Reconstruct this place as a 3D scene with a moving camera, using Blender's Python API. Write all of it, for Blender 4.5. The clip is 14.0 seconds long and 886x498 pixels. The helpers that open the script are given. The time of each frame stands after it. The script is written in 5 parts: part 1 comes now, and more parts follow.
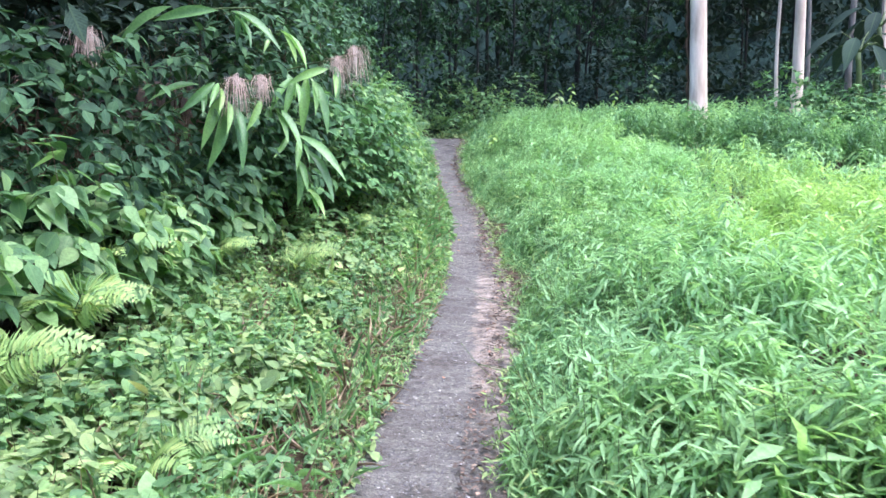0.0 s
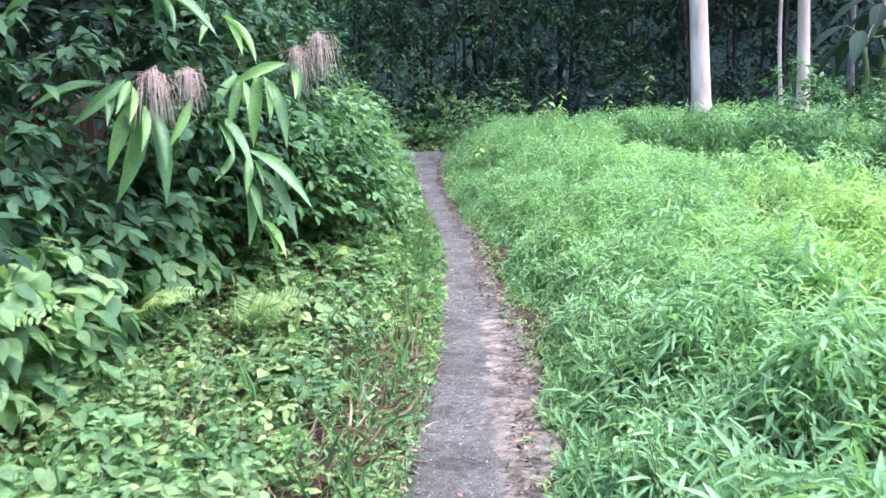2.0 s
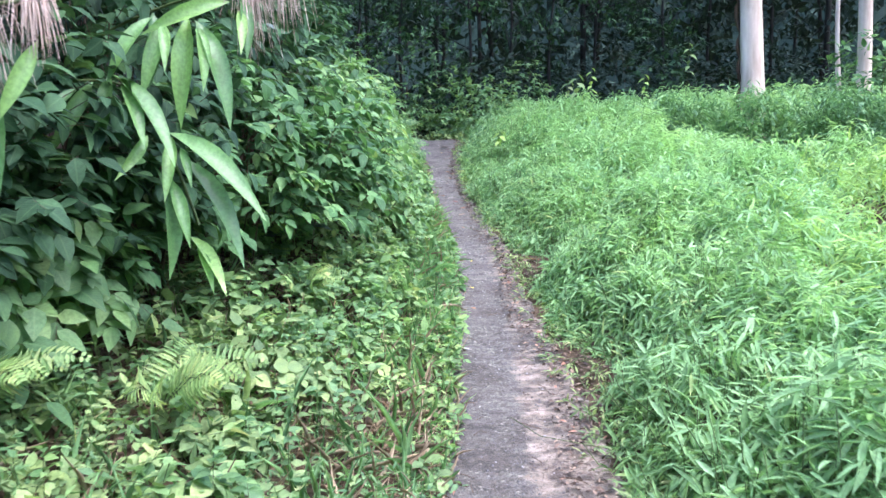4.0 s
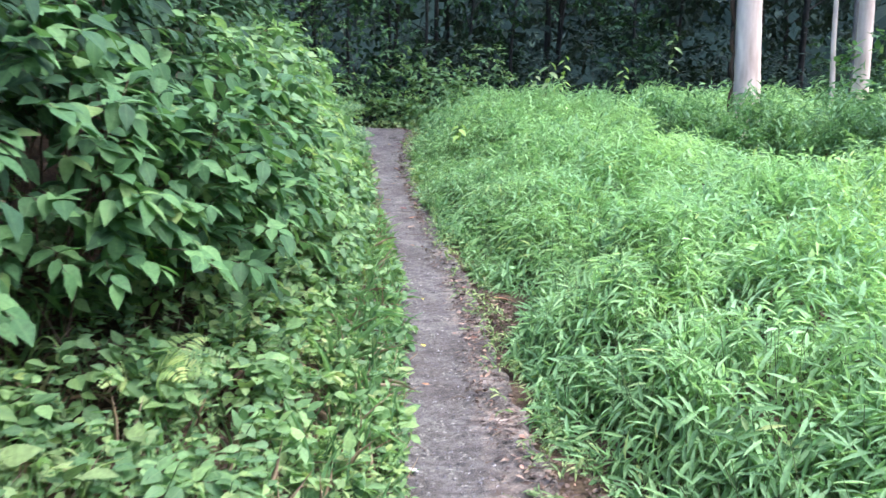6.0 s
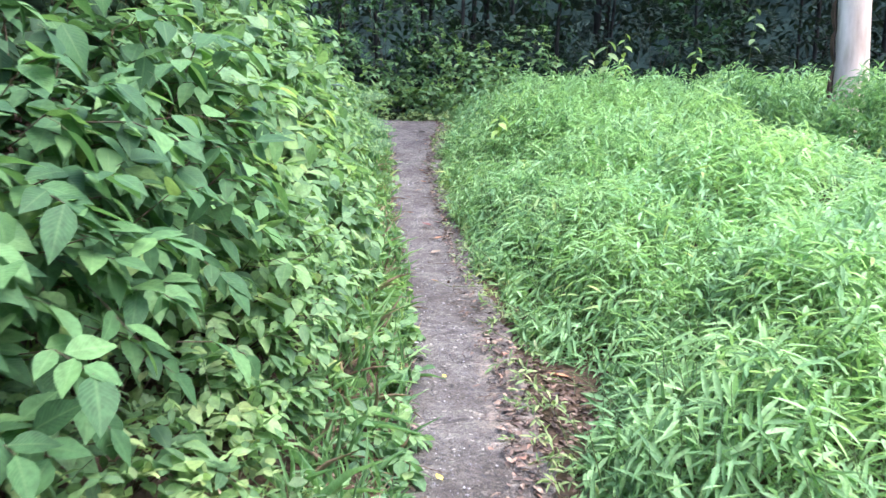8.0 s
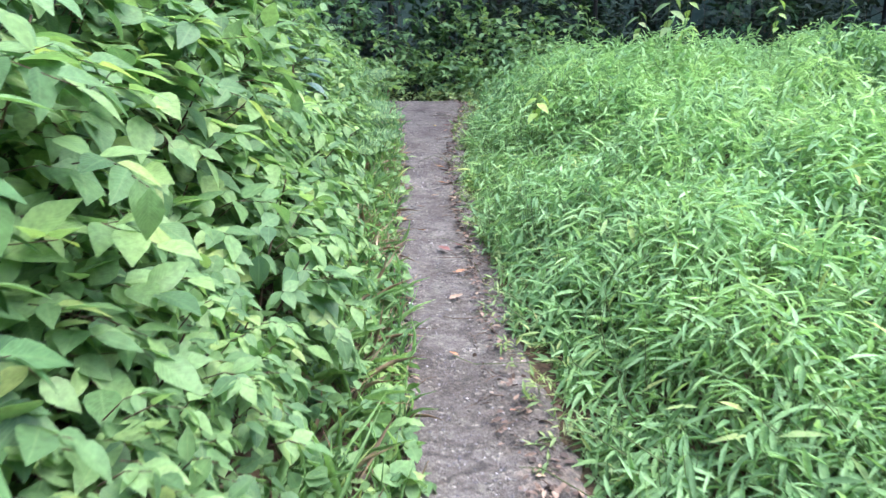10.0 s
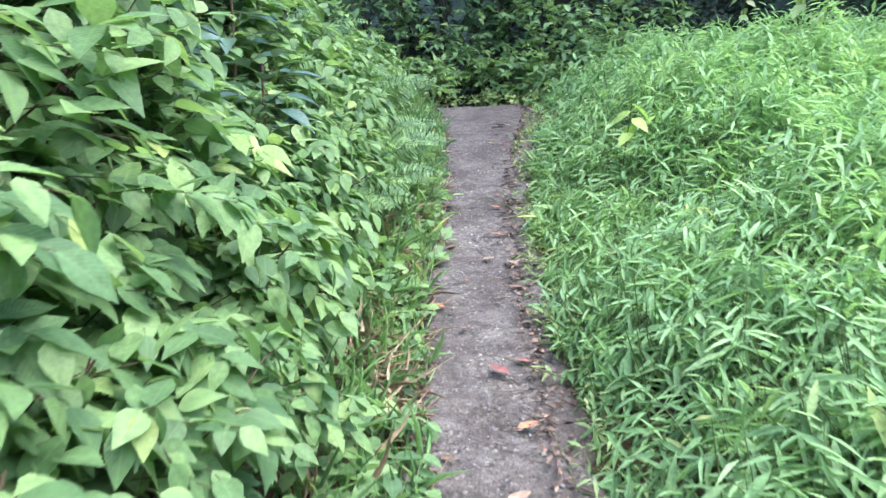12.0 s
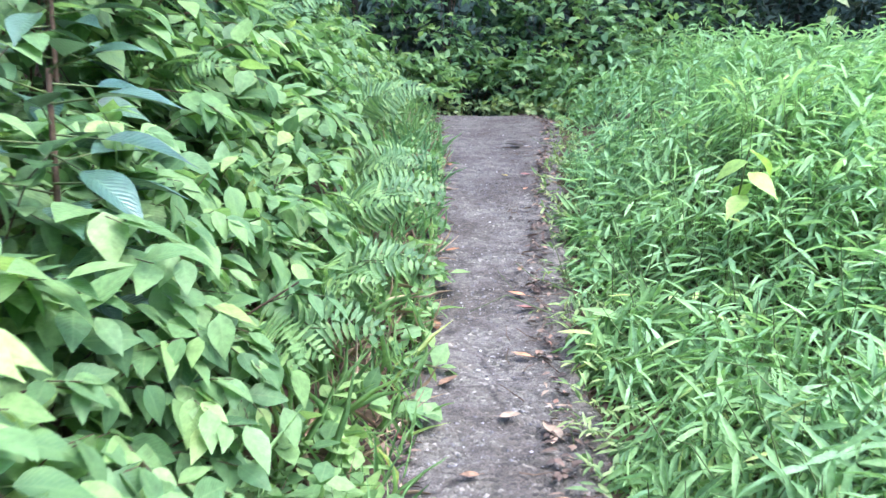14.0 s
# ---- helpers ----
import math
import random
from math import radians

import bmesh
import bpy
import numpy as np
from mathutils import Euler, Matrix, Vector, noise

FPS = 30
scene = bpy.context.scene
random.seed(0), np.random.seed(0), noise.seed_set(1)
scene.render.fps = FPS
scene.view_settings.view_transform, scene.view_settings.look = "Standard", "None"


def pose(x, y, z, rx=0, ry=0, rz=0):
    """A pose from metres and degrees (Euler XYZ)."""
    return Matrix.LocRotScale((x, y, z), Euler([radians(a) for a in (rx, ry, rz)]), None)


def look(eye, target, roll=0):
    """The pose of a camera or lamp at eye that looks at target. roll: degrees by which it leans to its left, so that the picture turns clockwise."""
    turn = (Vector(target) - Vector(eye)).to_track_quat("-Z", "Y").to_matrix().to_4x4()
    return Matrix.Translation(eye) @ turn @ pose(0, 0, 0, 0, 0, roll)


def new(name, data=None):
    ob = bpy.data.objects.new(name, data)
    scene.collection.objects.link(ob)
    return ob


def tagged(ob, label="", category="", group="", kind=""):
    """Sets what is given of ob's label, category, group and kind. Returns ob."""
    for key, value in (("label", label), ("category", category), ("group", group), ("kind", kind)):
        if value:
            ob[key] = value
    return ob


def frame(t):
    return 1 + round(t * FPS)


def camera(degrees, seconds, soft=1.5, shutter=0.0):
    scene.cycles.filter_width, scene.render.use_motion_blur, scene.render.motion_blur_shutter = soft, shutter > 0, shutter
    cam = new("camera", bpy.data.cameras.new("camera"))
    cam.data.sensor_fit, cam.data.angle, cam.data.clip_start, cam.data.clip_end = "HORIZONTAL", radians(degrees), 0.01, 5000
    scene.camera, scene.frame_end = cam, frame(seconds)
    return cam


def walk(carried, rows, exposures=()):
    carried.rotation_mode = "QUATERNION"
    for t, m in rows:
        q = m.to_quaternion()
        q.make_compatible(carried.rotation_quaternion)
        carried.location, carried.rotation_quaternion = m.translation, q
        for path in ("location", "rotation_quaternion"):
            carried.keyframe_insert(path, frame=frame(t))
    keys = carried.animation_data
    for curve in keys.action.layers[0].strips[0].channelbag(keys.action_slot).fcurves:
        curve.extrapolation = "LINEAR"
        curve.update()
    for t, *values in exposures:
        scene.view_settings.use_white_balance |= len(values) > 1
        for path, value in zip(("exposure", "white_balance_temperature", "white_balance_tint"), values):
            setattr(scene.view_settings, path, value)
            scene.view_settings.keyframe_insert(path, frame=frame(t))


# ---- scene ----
cam = camera(58.1, 14.0, 1.5, 0.3)
METRES, EYE, TILT, LEAN, TURN = 13.5, 1.5, -6.0, -0.7, 0.0
ROWS = [
    (0.0, 0.0, 0.0, 0.0, 0.0, 0.0, -0.0),
    (0.5, -0.0076, 0.0238, 0.0008, 0.28, 1.09, -0.52),
    (1.0, -0.0087, 0.056, 0.0041, -1.08, 0.84, 0.75),
    (1.5, -0.0076, 0.0876, 0.011, -0.95, 0.54, 1.98),
    (2.0, -0.0107, 0.1228, 0.0157, -1.64, 0.91, 1.88),
    (2.5, -0.0082, 0.1588, 0.0199, -2.31, 0.77, 2.64),
    (3.0, -0.0108, 0.1923, 0.0228, -1.21, 0.89, 2.54),
    (5.5, -0.0084, 0.3697, 0.0531, -2.38, -0.92, 0.14),
    (6.0, -0.0072, 0.4067, 0.0597, -4.82, -0.83, -0.55),
    (6.5, 0.0023, 0.4439, 0.0634, -7.09, -0.64, 0.0),
    (7.0, 0.0, 0.4775, 0.0665, -3.07, -0.48, 0.08),
    (7.5, 0.0019, 0.5144, 0.0748, -2.63, -0.5, -0.84),
    (8.0, 0.0074, 0.551, 0.0811, -2.03, -1.47, -0.78),
    (10.5, 0.0153, 0.7317, 0.1118, 1.1, -3.18, 1.13),
    (11.0, 0.0105, 0.7706, 0.1193, 2.34, -2.62, 1.46),
    (11.5, 0.0147, 0.8063, 0.1261, 2.7, -2.93, 1.28),
    (12.0, 0.0193, 0.8383, 0.1347, 4.7, -3.54, 1.91),
    (12.5, 0.0153, 0.873, 0.145, 5.04, -2.86, 0.76),
    (13.0, 0.0204, 0.9079, 0.1526, 4.29, -1.49, 1.33),
    (13.5, 0.0149, 0.9433, 0.1565, 5.53, -1.69, 0.67),
    (14.0, 0.0093, 0.9781, 0.1623, 4.61, -4.02, -0.25),
]
walk(cam, [(t, pose(0, 0, EYE, TILT, LEAN, TURN) @ pose(METRES * x, METRES * y, METRES * z, 90 + pitch, roll, yaw)) for t, x, y, z, yaw, pitch, roll in ROWS],
     [(0.0, 2.8, 5700, 22), (3.0, 2.84, 5600, 24), (5.5, 2.7, 5800, 23), (6.5, 2.76, 5850, 23), (8.0, 2.95, 5950, 24), (11.0, 2.78, 5950, 21), (13.0, 3.05, 5800, 23), (14.0, 3.15, 5700, 21)])

# ---- world, sun, exposure ----
SUN_TURN, SUN_HIGH = 120.0, 62.0
world = bpy.data.worlds.new("sky")
scene.world = world
world.use_nodes = True
wn = world.node_tree.nodes
sky = wn.new("ShaderNodeTexSky")
sky.sky_type, sky.sun_disc = "NISHITA", False
sky.sun_elevation, sky.sun_rotation = radians(SUN_HIGH), radians(SUN_TURN)
sky.air_density, sky.dust_density, sky.ozone_density = 1.0, 2.5, 1.5
wn["Background"].inputs["Strength"].default_value = 0.15
world.node_tree.links.new(sky.outputs[0], wn["Background"].inputs["Color"])
sun = new("sun", bpy.data.lights.new("sun", "SUN"))
sun.data.energy, sun.data.angle, sun.data.color = 0.8, radians(45), (1.0, 0.97, 0.92)
sa, se = radians(SUN_TURN), radians(SUN_HIGH)
sun.matrix_world = look((math.sin(sa) * math.cos(se) * 50, math.cos(sa) * math.cos(se) * 50, math.sin(se) * 50), (0, 0, 0))


# ---- materials ----
def material(name):
    m = bpy.data.materials.new(name)
    m.use_nodes = True
    return m, m.node_tree.nodes, m.node_tree.links


def ramp(nodes, stops):
    r = nodes.new("ShaderNodeValToRGB")
    while len(r.color_ramp.elements) < len(stops):
        r.color_ramp.elements.new(0.5)
    for e, (p, c) in zip(r.color_ramp.elements, stops):
        e.position, e.color = p, (*c, 1)
    return r


def noise_tex(nodes, links, size, detail=4.0, vector=None, rough=0.6):
    t = nodes.new("ShaderNodeTexNoise")
    t.inputs["Scale"].default_value, t.inputs["Detail"].default_value, t.inputs["Roughness"].default_value = size, detail, rough
    if vector is not None:
        links.new(vector, t.inputs["Vector"])
    return t


def mixed(nodes, links, fac, a, b, mode="MIX"):
    m = nodes.new("ShaderNodeMix")
    m.data_type, m.blend_type = "RGBA", mode
    for value, slot in ((fac, 0), (a, 6), (b, 7)):
        if isinstance(value, (int, float)):
            m.inputs[slot].default_value = value
        elif isinstance(value, tuple):
            m.inputs[slot].default_value = (*value, 1)
        else:
            links.new(value, m.inputs[slot])
    return m.outputs[2]


def maths(nodes, links, op, a, b=0.0, c=0.0):
    m = nodes.new("ShaderNodeMath")
    m.operation = op
    for i, v in enumerate((a, b, c)):
        if isinstance(v, (int, float)):
            m.inputs[i].default_value = v
        else:
            links.new(v, m.inputs[i])
    return m.outputs[0]


def leaf_material(name, stops, rough=0.45, glow=0.35, vein=0.25, veins=9.0, spots=0.25, bump=0.25, spec=0.4, patch=1.3, tint=((0.78, 0.8, 0.85), (1.15, 1.1, 0.95))):
    """A leaf: its colour differs from leaf to leaf, with a pale midrib, side veins, blotches and light shining through."""
    m, nodes, links = material(name)
    p = nodes["Principled BSDF"]
    geo = nodes.new("ShaderNodeNewGeometry")
    uv = nodes.new("ShaderNodeUVMap")
    uv.uv_map = "leaf"
    xy = nodes.new("ShaderNodeSeparateXYZ")
    links.new(uv.outputs[0], xy.inputs[0])
    across = maths(nodes, links, "ABSOLUTE", maths(nodes, links, "SUBTRACT", xy.outputs[0], 0.5))
    rib = maths(nodes, links, "SUBTRACT", 1.0, maths(nodes, links, "MULTIPLY", across, 14.0))
    rib = maths(nodes, links, "MAXIMUM", rib, 0.0)
    slant = maths(nodes, links, "SUBTRACT", xy.outputs[1], maths(nodes, links, "MULTIPLY", across, 0.55))
    wave = maths(nodes, links, "SINE", maths(nodes, links, "MULTIPLY", slant, veins * 6.283))
    line = maths(nodes, links, "POWER", maths(nodes, links, "ABSOLUTE", wave), 3.0)
    base = ramp(nodes, stops)
    info = nodes.new("ShaderNodeObjectInfo")
    links.new(maths(nodes, links, "FRACT", maths(nodes, links, "ADD", geo.outputs["Random Per Island"], info.outputs["Random"])), base.inputs[0])
    tc = nodes.new("ShaderNodeTexCoord")
    big = noise_tex(nodes, links, patch, 3.0, tc.outputs["Object"])
    small = noise_tex(nodes, links, 60.0, 3.0, tc.outputs["Object"])
    drift = ramp(nodes, [(0.32, tint[0]), (0.68, tint[1])])
    links.new(big.outputs[0], drift.inputs[0])
    col = mixed(nodes, links, 1.0, base.outputs[0], drift.outputs[0], "MULTIPLY")
    fleck = ramp(nodes, [(0.35, (1 - spots, 1 - spots, 1 - spots)), (0.65, (1.08, 1.08, 1.08))])
    links.new(small.outputs[0], fleck.inputs[0])
    col = mixed(nodes, links, 1.0, col, fleck.outputs[0], "MULTIPLY")
    pale = mixed(nodes, links, 0.4, col, (0.34, 0.5, 0.2))
    ribs = maths(nodes, links, "MULTIPLY", maths(nodes, links, "MAXIMUM", rib, maths(nodes, links, "MULTIPLY", line, 0.35)), vein)
    col = mixed(nodes, links, ribs, col, pale)
    links.new(col, p.inputs["Base Color"])
    p.inputs["Roughness"].default_value = rough
    p.inputs["Specular IOR Level"].default_value = spec
    b = nodes.new("ShaderNodeBump")
    b.inputs["Strength"].default_value, b.inputs["Distance"].default_value = bump, 0.004
    links.new(maths(nodes, links, "ADD", maths(nodes, links, "MULTIPLY", line, -0.6), small.outputs[0]), b.inputs["Height"])
    links.new(b.outputs[0], p.inputs["Normal"])
    thin = nodes.new("ShaderNodeBsdfTranslucent")
    links.new(mixed(nodes, links, 1.0, col, (1.2, 1.27, 0.78), "MULTIPLY"), thin.inputs[0])
    mix = nodes.new("ShaderNodeMixShader")
    mix.inputs[0].default_value = glow
    links.new(p.outputs[0], mix.inputs[1])
    links.new(thin.outputs[0], mix.inputs[2])
    links.new(mix.outputs[0], nodes["Material Output"].inputs[0])
    return m


def plain_material(name, dark, light, size=30.0, rough=0.8, bump=0.4, distance=0.01, stretch=(1, 1, 1), coarse=3.0, stain=(0.6, 0.6, 0.6), spec=0.3):
    m, nodes, links = material(name)
    p = nodes["Principled BSDF"]
    tc, mp = nodes.new("ShaderNodeTexCoord"), nodes.new("ShaderNodeMapping")
    mp.inputs["Scale"].default_value = stretch
    links.new(tc.outputs["Object"], mp.inputs[0])
    fine = noise_tex(nodes, links, size, 5.0, mp.outputs[0])
    big = noise_tex(nodes, links, coarse, 4.0, mp.outputs[0])
    r = ramp(nodes, [(0.3, dark), (0.7, light)])
    links.new(fine.outputs[0], r.inputs[0])
    s = ramp(nodes, [(0.35, stain), (0.6, (1, 1, 1))])
    links.new(big.outputs[0], s.inputs[0])
    links.new(mixed(nodes, links, 1.0, r.outputs[0], s.outputs[0], "MULTIPLY"), p.inputs["Base Color"])
    p.inputs["Roughness"].default_value = rough
    p.inputs["Specular IOR Level"].default_value = spec
    b = nodes.new("ShaderNodeBump")
    b.inputs["Strength"].default_value, b.inputs["Distance"].default_value = bump, distance
    links.new(fine.outputs[0], b.inputs["Height"])
    links.new(b.outputs[0], p.inputs["Normal"])
    return m


def island_material(name, stops, rough=0.8):
    m, nodes, links = material(name)
    p = nodes["Principled BSDF"]
    geo = nodes.new("ShaderNodeNewGeometry")
    tc = nodes.new("ShaderNodeTexCoord")
    r = ramp(nodes, stops)
    links.new(geo.outputs["Random Per Island"], r.inputs[0])
    n = noise_tex(nodes, links, 45.0, 4.0, tc.outputs["Object"])
    f = ramp(nodes, [(0.3, (0.6, 0.58, 0.55)), (0.7, (1.1, 1.1, 1.1))])
    links.new(n.outputs[0], f.inputs[0])
    links.new(mixed(nodes, links, 1.0, r.outputs[0], f.outputs[0], "MULTIPLY"), p.inputs["Base Color"])
    p.inputs["Roughness"].default_value = rough
    return m


def path_material():
    """Compacted dark gravel with paler sand on its worn side, wash lines across it and moss at its edges."""
    m, nodes, links = material("gravel_path")
    p = nodes["Principled BSDF"]
    tc, mp = nodes.new("ShaderNodeTexCoord"), nodes.new("ShaderNodeMapping")
    links.new(tc.outputs["Object"], mp.inputs[0])
    mp.inputs["Scale"].default_value = (0.9, 1.3, 1)
    grit = noise_tex(nodes, links, 130.0, 4.0, tc.outputs["Object"], 0.75)
    clod = noise_tex(nodes, links, 9.0, 5.0, mp.outputs[0])
    patch = noise_tex(nodes, links, 2.6, 5.0, tc.outputs["Object"])
    r = ramp(nodes, [(0.32, (0.045, 0.043, 0.039)), (0.5, (0.1, 0.095, 0.087)), (0.64, (0.175, 0.165, 0.148)), (0.8, (0.3, 0.285, 0.26))])
    links.new(grit.outputs[0], r.inputs[0])
    c = ramp(nodes, [(0.36, (0.45, 0.42, 0.38)), (0.6, (1.12, 1.1, 1.07))])
    links.new(clod.outputs[0], c.inputs[0])
    col = mixed(nodes, links, 1.0, r.outputs[0], c.outputs[0], "MULTIPLY")
    cells = nodes.new("ShaderNodeTexVoronoi")
    cells.inputs["Scale"].default_value = 75.0
    links.new(tc.outputs["Object"], cells.inputs["Vector"])
    chip = nodes.new("ShaderNodeSeparateColor")
    links.new(cells.outputs["Color"], chip.inputs[0])
    stone = ramp(nodes, [(0.0, (0.028, 0.026, 0.02)), (0.45, (0.078, 0.073, 0.058)), (0.9, (0.13, 0.124, 0.102)), (1.0, (0.27, 0.262, 0.23))])
    links.new(chip.outputs[0], stone.inputs[0])
    mid = noise_tex(nodes, links, 13.0, 6.0, tc.outputs["Object"])
    bare = ramp(nodes, [(0.42, (0.1, 0.1, 0.1)), (0.56, (0.9, 0.9, 0.9))])
    links.new(mid.outputs[0], bare.inputs[0])
    col = mixed(nodes, links, bare.outputs[0], col, stone.outputs[0])
    damp = ramp(nodes, [(0.38, (0.5, 0.46, 0.42)), (0.58, (1.0, 1.0, 1.0))])
    links.new(patch.outputs[0], damp.inputs[0])
    col = mixed(nodes, links, 1.0, col, damp.outputs[0], "MULTIPLY")
    at = nodes.new("ShaderNodeAttribute")
    at.attribute_name = "sand"
    sandy = ramp(nodes, [(0.35, (0.07, 0.052, 0.038)), (0.52, (0.19, 0.155, 0.12)), (0.72, (0.33, 0.28, 0.23))])
    links.new(clod.outputs[0], sandy.inputs[0])
    edge = maths(nodes, links, "ADD", at.outputs["Fac"], maths(nodes, links, "MULTIPLY", maths(nodes, links, "SUBTRACT", patch.outputs[0], 0.55), 2.6))
    edge = maths(nodes, links, "ADD", edge, maths(nodes, links, "MULTIPLY", maths(nodes, links, "SUBTRACT", mid.outputs[0], 0.5), 1.8))
    gate = ramp(nodes, [(0.4, (0, 0, 0)), (0.95, (0.85, 0.85, 0.85))])
    links.new(edge, gate.inputs[0])
    col = mixed(nodes, links, gate.outputs[0], col, sandy.outputs[0])
    col = mixed(nodes, links, 1.0, col, (1.2, 1.17, 1.09), "MULTIPLY")
    warp = nodes.new("ShaderNodeMapping")
    warp.inputs["Scale"].default_value = (1.5, 3.6, 1.0)
    links.new(mixed(nodes, links, 0.09, tc.outputs["Object"], mid.outputs["Color"], "ADD"), warp.inputs[0])
    slabs = nodes.new("ShaderNodeTexVoronoi")
    slabs.feature = "DISTANCE_TO_EDGE"
    slabs.inputs["Scale"].default_value = 1.0
    links.new(warp.outputs[0], slabs.inputs["Vector"])
    crack = ramp(nodes, [(0.0, (0.35, 0.32, 0.3)), (0.035, (1, 1, 1))])
    links.new(slabs.outputs["Distance"], crack.inputs[0])
    torn = ramp(nodes, [(0.45, (0, 0, 0)), (0.6, (1, 1, 1))])
    links.new(patch.outputs[0], torn.inputs[0])
    col = mixed(nodes, links, torn.outputs[0], col, mixed(nodes, links, 1.0, col, crack.outputs[0], "MULTIPLY"))
    links.new(col, p.inputs["Base Color"])
    p.inputs["Roughness"].default_value = 0.75
    b = nodes.new("ShaderNodeBump")
    b.inputs["Strength"].default_value, b.inputs["Distance"].default_value = 0.8, 0.012
    links.new(maths(nodes, links, "ADD", maths(nodes, links, "ADD", grit.outputs[0], clod.outputs[0]), maths(nodes, links, "MULTIPLY", cells.outputs["Distance"], -0.8)), b.inputs["Height"])
    links.new(b.outputs[0], p.inputs["Normal"])
    return m


M_PATH = path_material()
M_SOIL = plain_material("leaf_mould_soil", (0.03, 0.022, 0.014), (0.13, 0.09, 0.055), 35, 0.95, 0.7, 0.02, stain=(0.5, 0.55, 0.45), spec=0.12)
M_GRASS = leaf_material("bamboo_grass_leaf", [(0.0, (0.078, 0.165, 0.066)), (0.35, (0.165, 0.315, 0.128)), (0.96, (0.265, 0.455, 0.19)), (1.0, (0.42, 0.5, 0.19))], 0.62, 0.42, 0.3, 3.0, spec=0.18, patch=0.4, tint=((0.82, 0.9, 1.0), (1.12, 1.06, 0.92)))
# grass leaf with the brightness of light from above put into its colour
M_GRASS_TOPLIT = leaf_material("toplit_grass_leaf", [(0.0, (0.175, 0.325, 0.145)), (0.4, (0.275, 0.475, 0.215)), (1.0, (0.385, 0.605, 0.29))], 0.62, 0.45, 0.3, 3.0, spec=0.2, patch=0.5, tint=((0.88, 0.93, 1.0), (1.08, 1.04, 0.94)))
M_YELLOWER = leaf_material("yellower_grass_leaf", [(0.0, (0.17, 0.29, 0.09)), (0.35, (0.29, 0.47, 0.16)), (1.0, (0.42, 0.6, 0.22))], 0.62, 0.45, 0.3, 3.0, spec=0.2, patch=0.5, tint=((0.88, 0.92, 0.95), (1.08, 1.04, 0.92)))
# the bank's grass again, darkened: shade on the stand's face is in this colour
M_GRASS_SHADED = leaf_material("shaded_grass_leaf", [(0.0, (0.068, 0.155, 0.07)), (0.4, (0.135, 0.28, 0.125)), (1.0, (0.22, 0.4, 0.18))], 0.55, 0.36, 0.3, 3.0, spec=0.25, patch=0.6)
M_BROAD = leaf_material("broad_leaf", [(0.0, (0.038, 0.1, 0.042)), (0.5, (0.078, 0.185, 0.07)), (0.955, (0.14, 0.28, 0.1)), (1.0, (0.23, 0.34, 0.11))], 0.55, 0.33, 0.35, 6.0, spec=0.15)
M_LUSH = leaf_material("lush_leaf", [(0.0, (0.078, 0.172, 0.072)), (0.5, (0.165, 0.308, 0.125)), (0.955, (0.26, 0.425, 0.165)), (1.0, (0.33, 0.44, 0.15))], 0.45, 0.44, 0.45, 6.0, spec=0.28, tint=((0.72, 0.78, 0.84), (1.18, 1.1, 0.95)))
M_HERB = leaf_material("herb_leaf", [(0.0, (0.108, 0.185, 0.078)), (0.5, (0.21, 0.32, 0.125)), (0.955, (0.325, 0.435, 0.175)), (1.0, (0.38, 0.4, 0.19))], 0.58, 0.36, 0.25, 4.0, spec=0.22)
M_FERN = leaf_material("fern_leaf", [(0, (0.2, 0.36, 0.12)), (0.6, (0.32, 0.48, 0.17)), (1, (0.42, 0.51, 0.19))], 0.55, 0.42, 0.3, 7.0)
M_DARK = leaf_material("glossy_dark_leaf", [(0.0, (0.025, 0.07, 0.055)), (0.6, (0.045, 0.11, 0.08)), (1.0, (0.09, 0.18, 0.11))], 0.3, 0.1, 0.25, 7.0, bump=0.35, spec=0.7)
M_CANE = leaf_material("cane_leaf", [(0.0, (0.08, 0.19, 0.07)), (0.6, (0.16, 0.33, 0.11)), (1.0, (0.28, 0.47, 0.14))], 0.36, 0.38, 0.3, 2.0)
M_LIME = leaf_material("lime_leaf", [(0, (0.27, 0.45, 0.1)), (1, (0.4, 0.57, 0.14))], 0.42, 0.4, 0.3, 8.0)
# dark bluish leaf: forest shade and haze are put into its colour
M_WOODS_SHADED = leaf_material("shaded_woodland_leaf", [(0.0, (0.024, 0.042, 0.036)), (0.6, (0.028, 0.05, 0.04)), (1.0, (0.036, 0.066, 0.047))], 0.8, 0.14, 0.2, 6.0, spec=0.1)
# broad leaf in darker tones, shade under the trees painted into the colour
M_BROAD_SHADED = leaf_material("shaded_broad_leaf", [(0.0, (0.02, 0.052, 0.027)), (0.6, (0.038, 0.095, 0.045)), (1.0, (0.075, 0.16, 0.068))], 0.6, 0.25, 0.25, 6.0, spec=0.12)
M_STEM = plain_material("green_stem", (0.05, 0.09, 0.025), (0.12, 0.16, 0.05), 60, 0.6, 0.2, 0.002)
M_TWIG = plain_material("brown_twig", (0.05, 0.032, 0.02), (0.15, 0.1, 0.06), 60, 0.8, 0.4, 0.003)
M_BARK = plain_material("pale_bark", (0.47, 0.385, 0.3), (0.76, 0.64, 0.51), 6, 0.85, 0.6, 0.02, (1, 1, 0.3), 1.6, (0.62, 0.58, 0.55))
M_BARK2 = plain_material("grey_bark", (0.07, 0.065, 0.055), (0.26, 0.24, 0.21), 12, 0.9, 0.7, 0.02, (1, 1, 0.25), 2.0)
# copy of the grey bark, darkened to carry the forest's shade
M_BARK_SHADED = plain_material("shaded_forest_bark", (0.015, 0.016, 0.013), (0.055, 0.055, 0.045), 12, 0.9, 0.7, 0.02, (1, 1, 0.25), 2.0, spec=0.1)
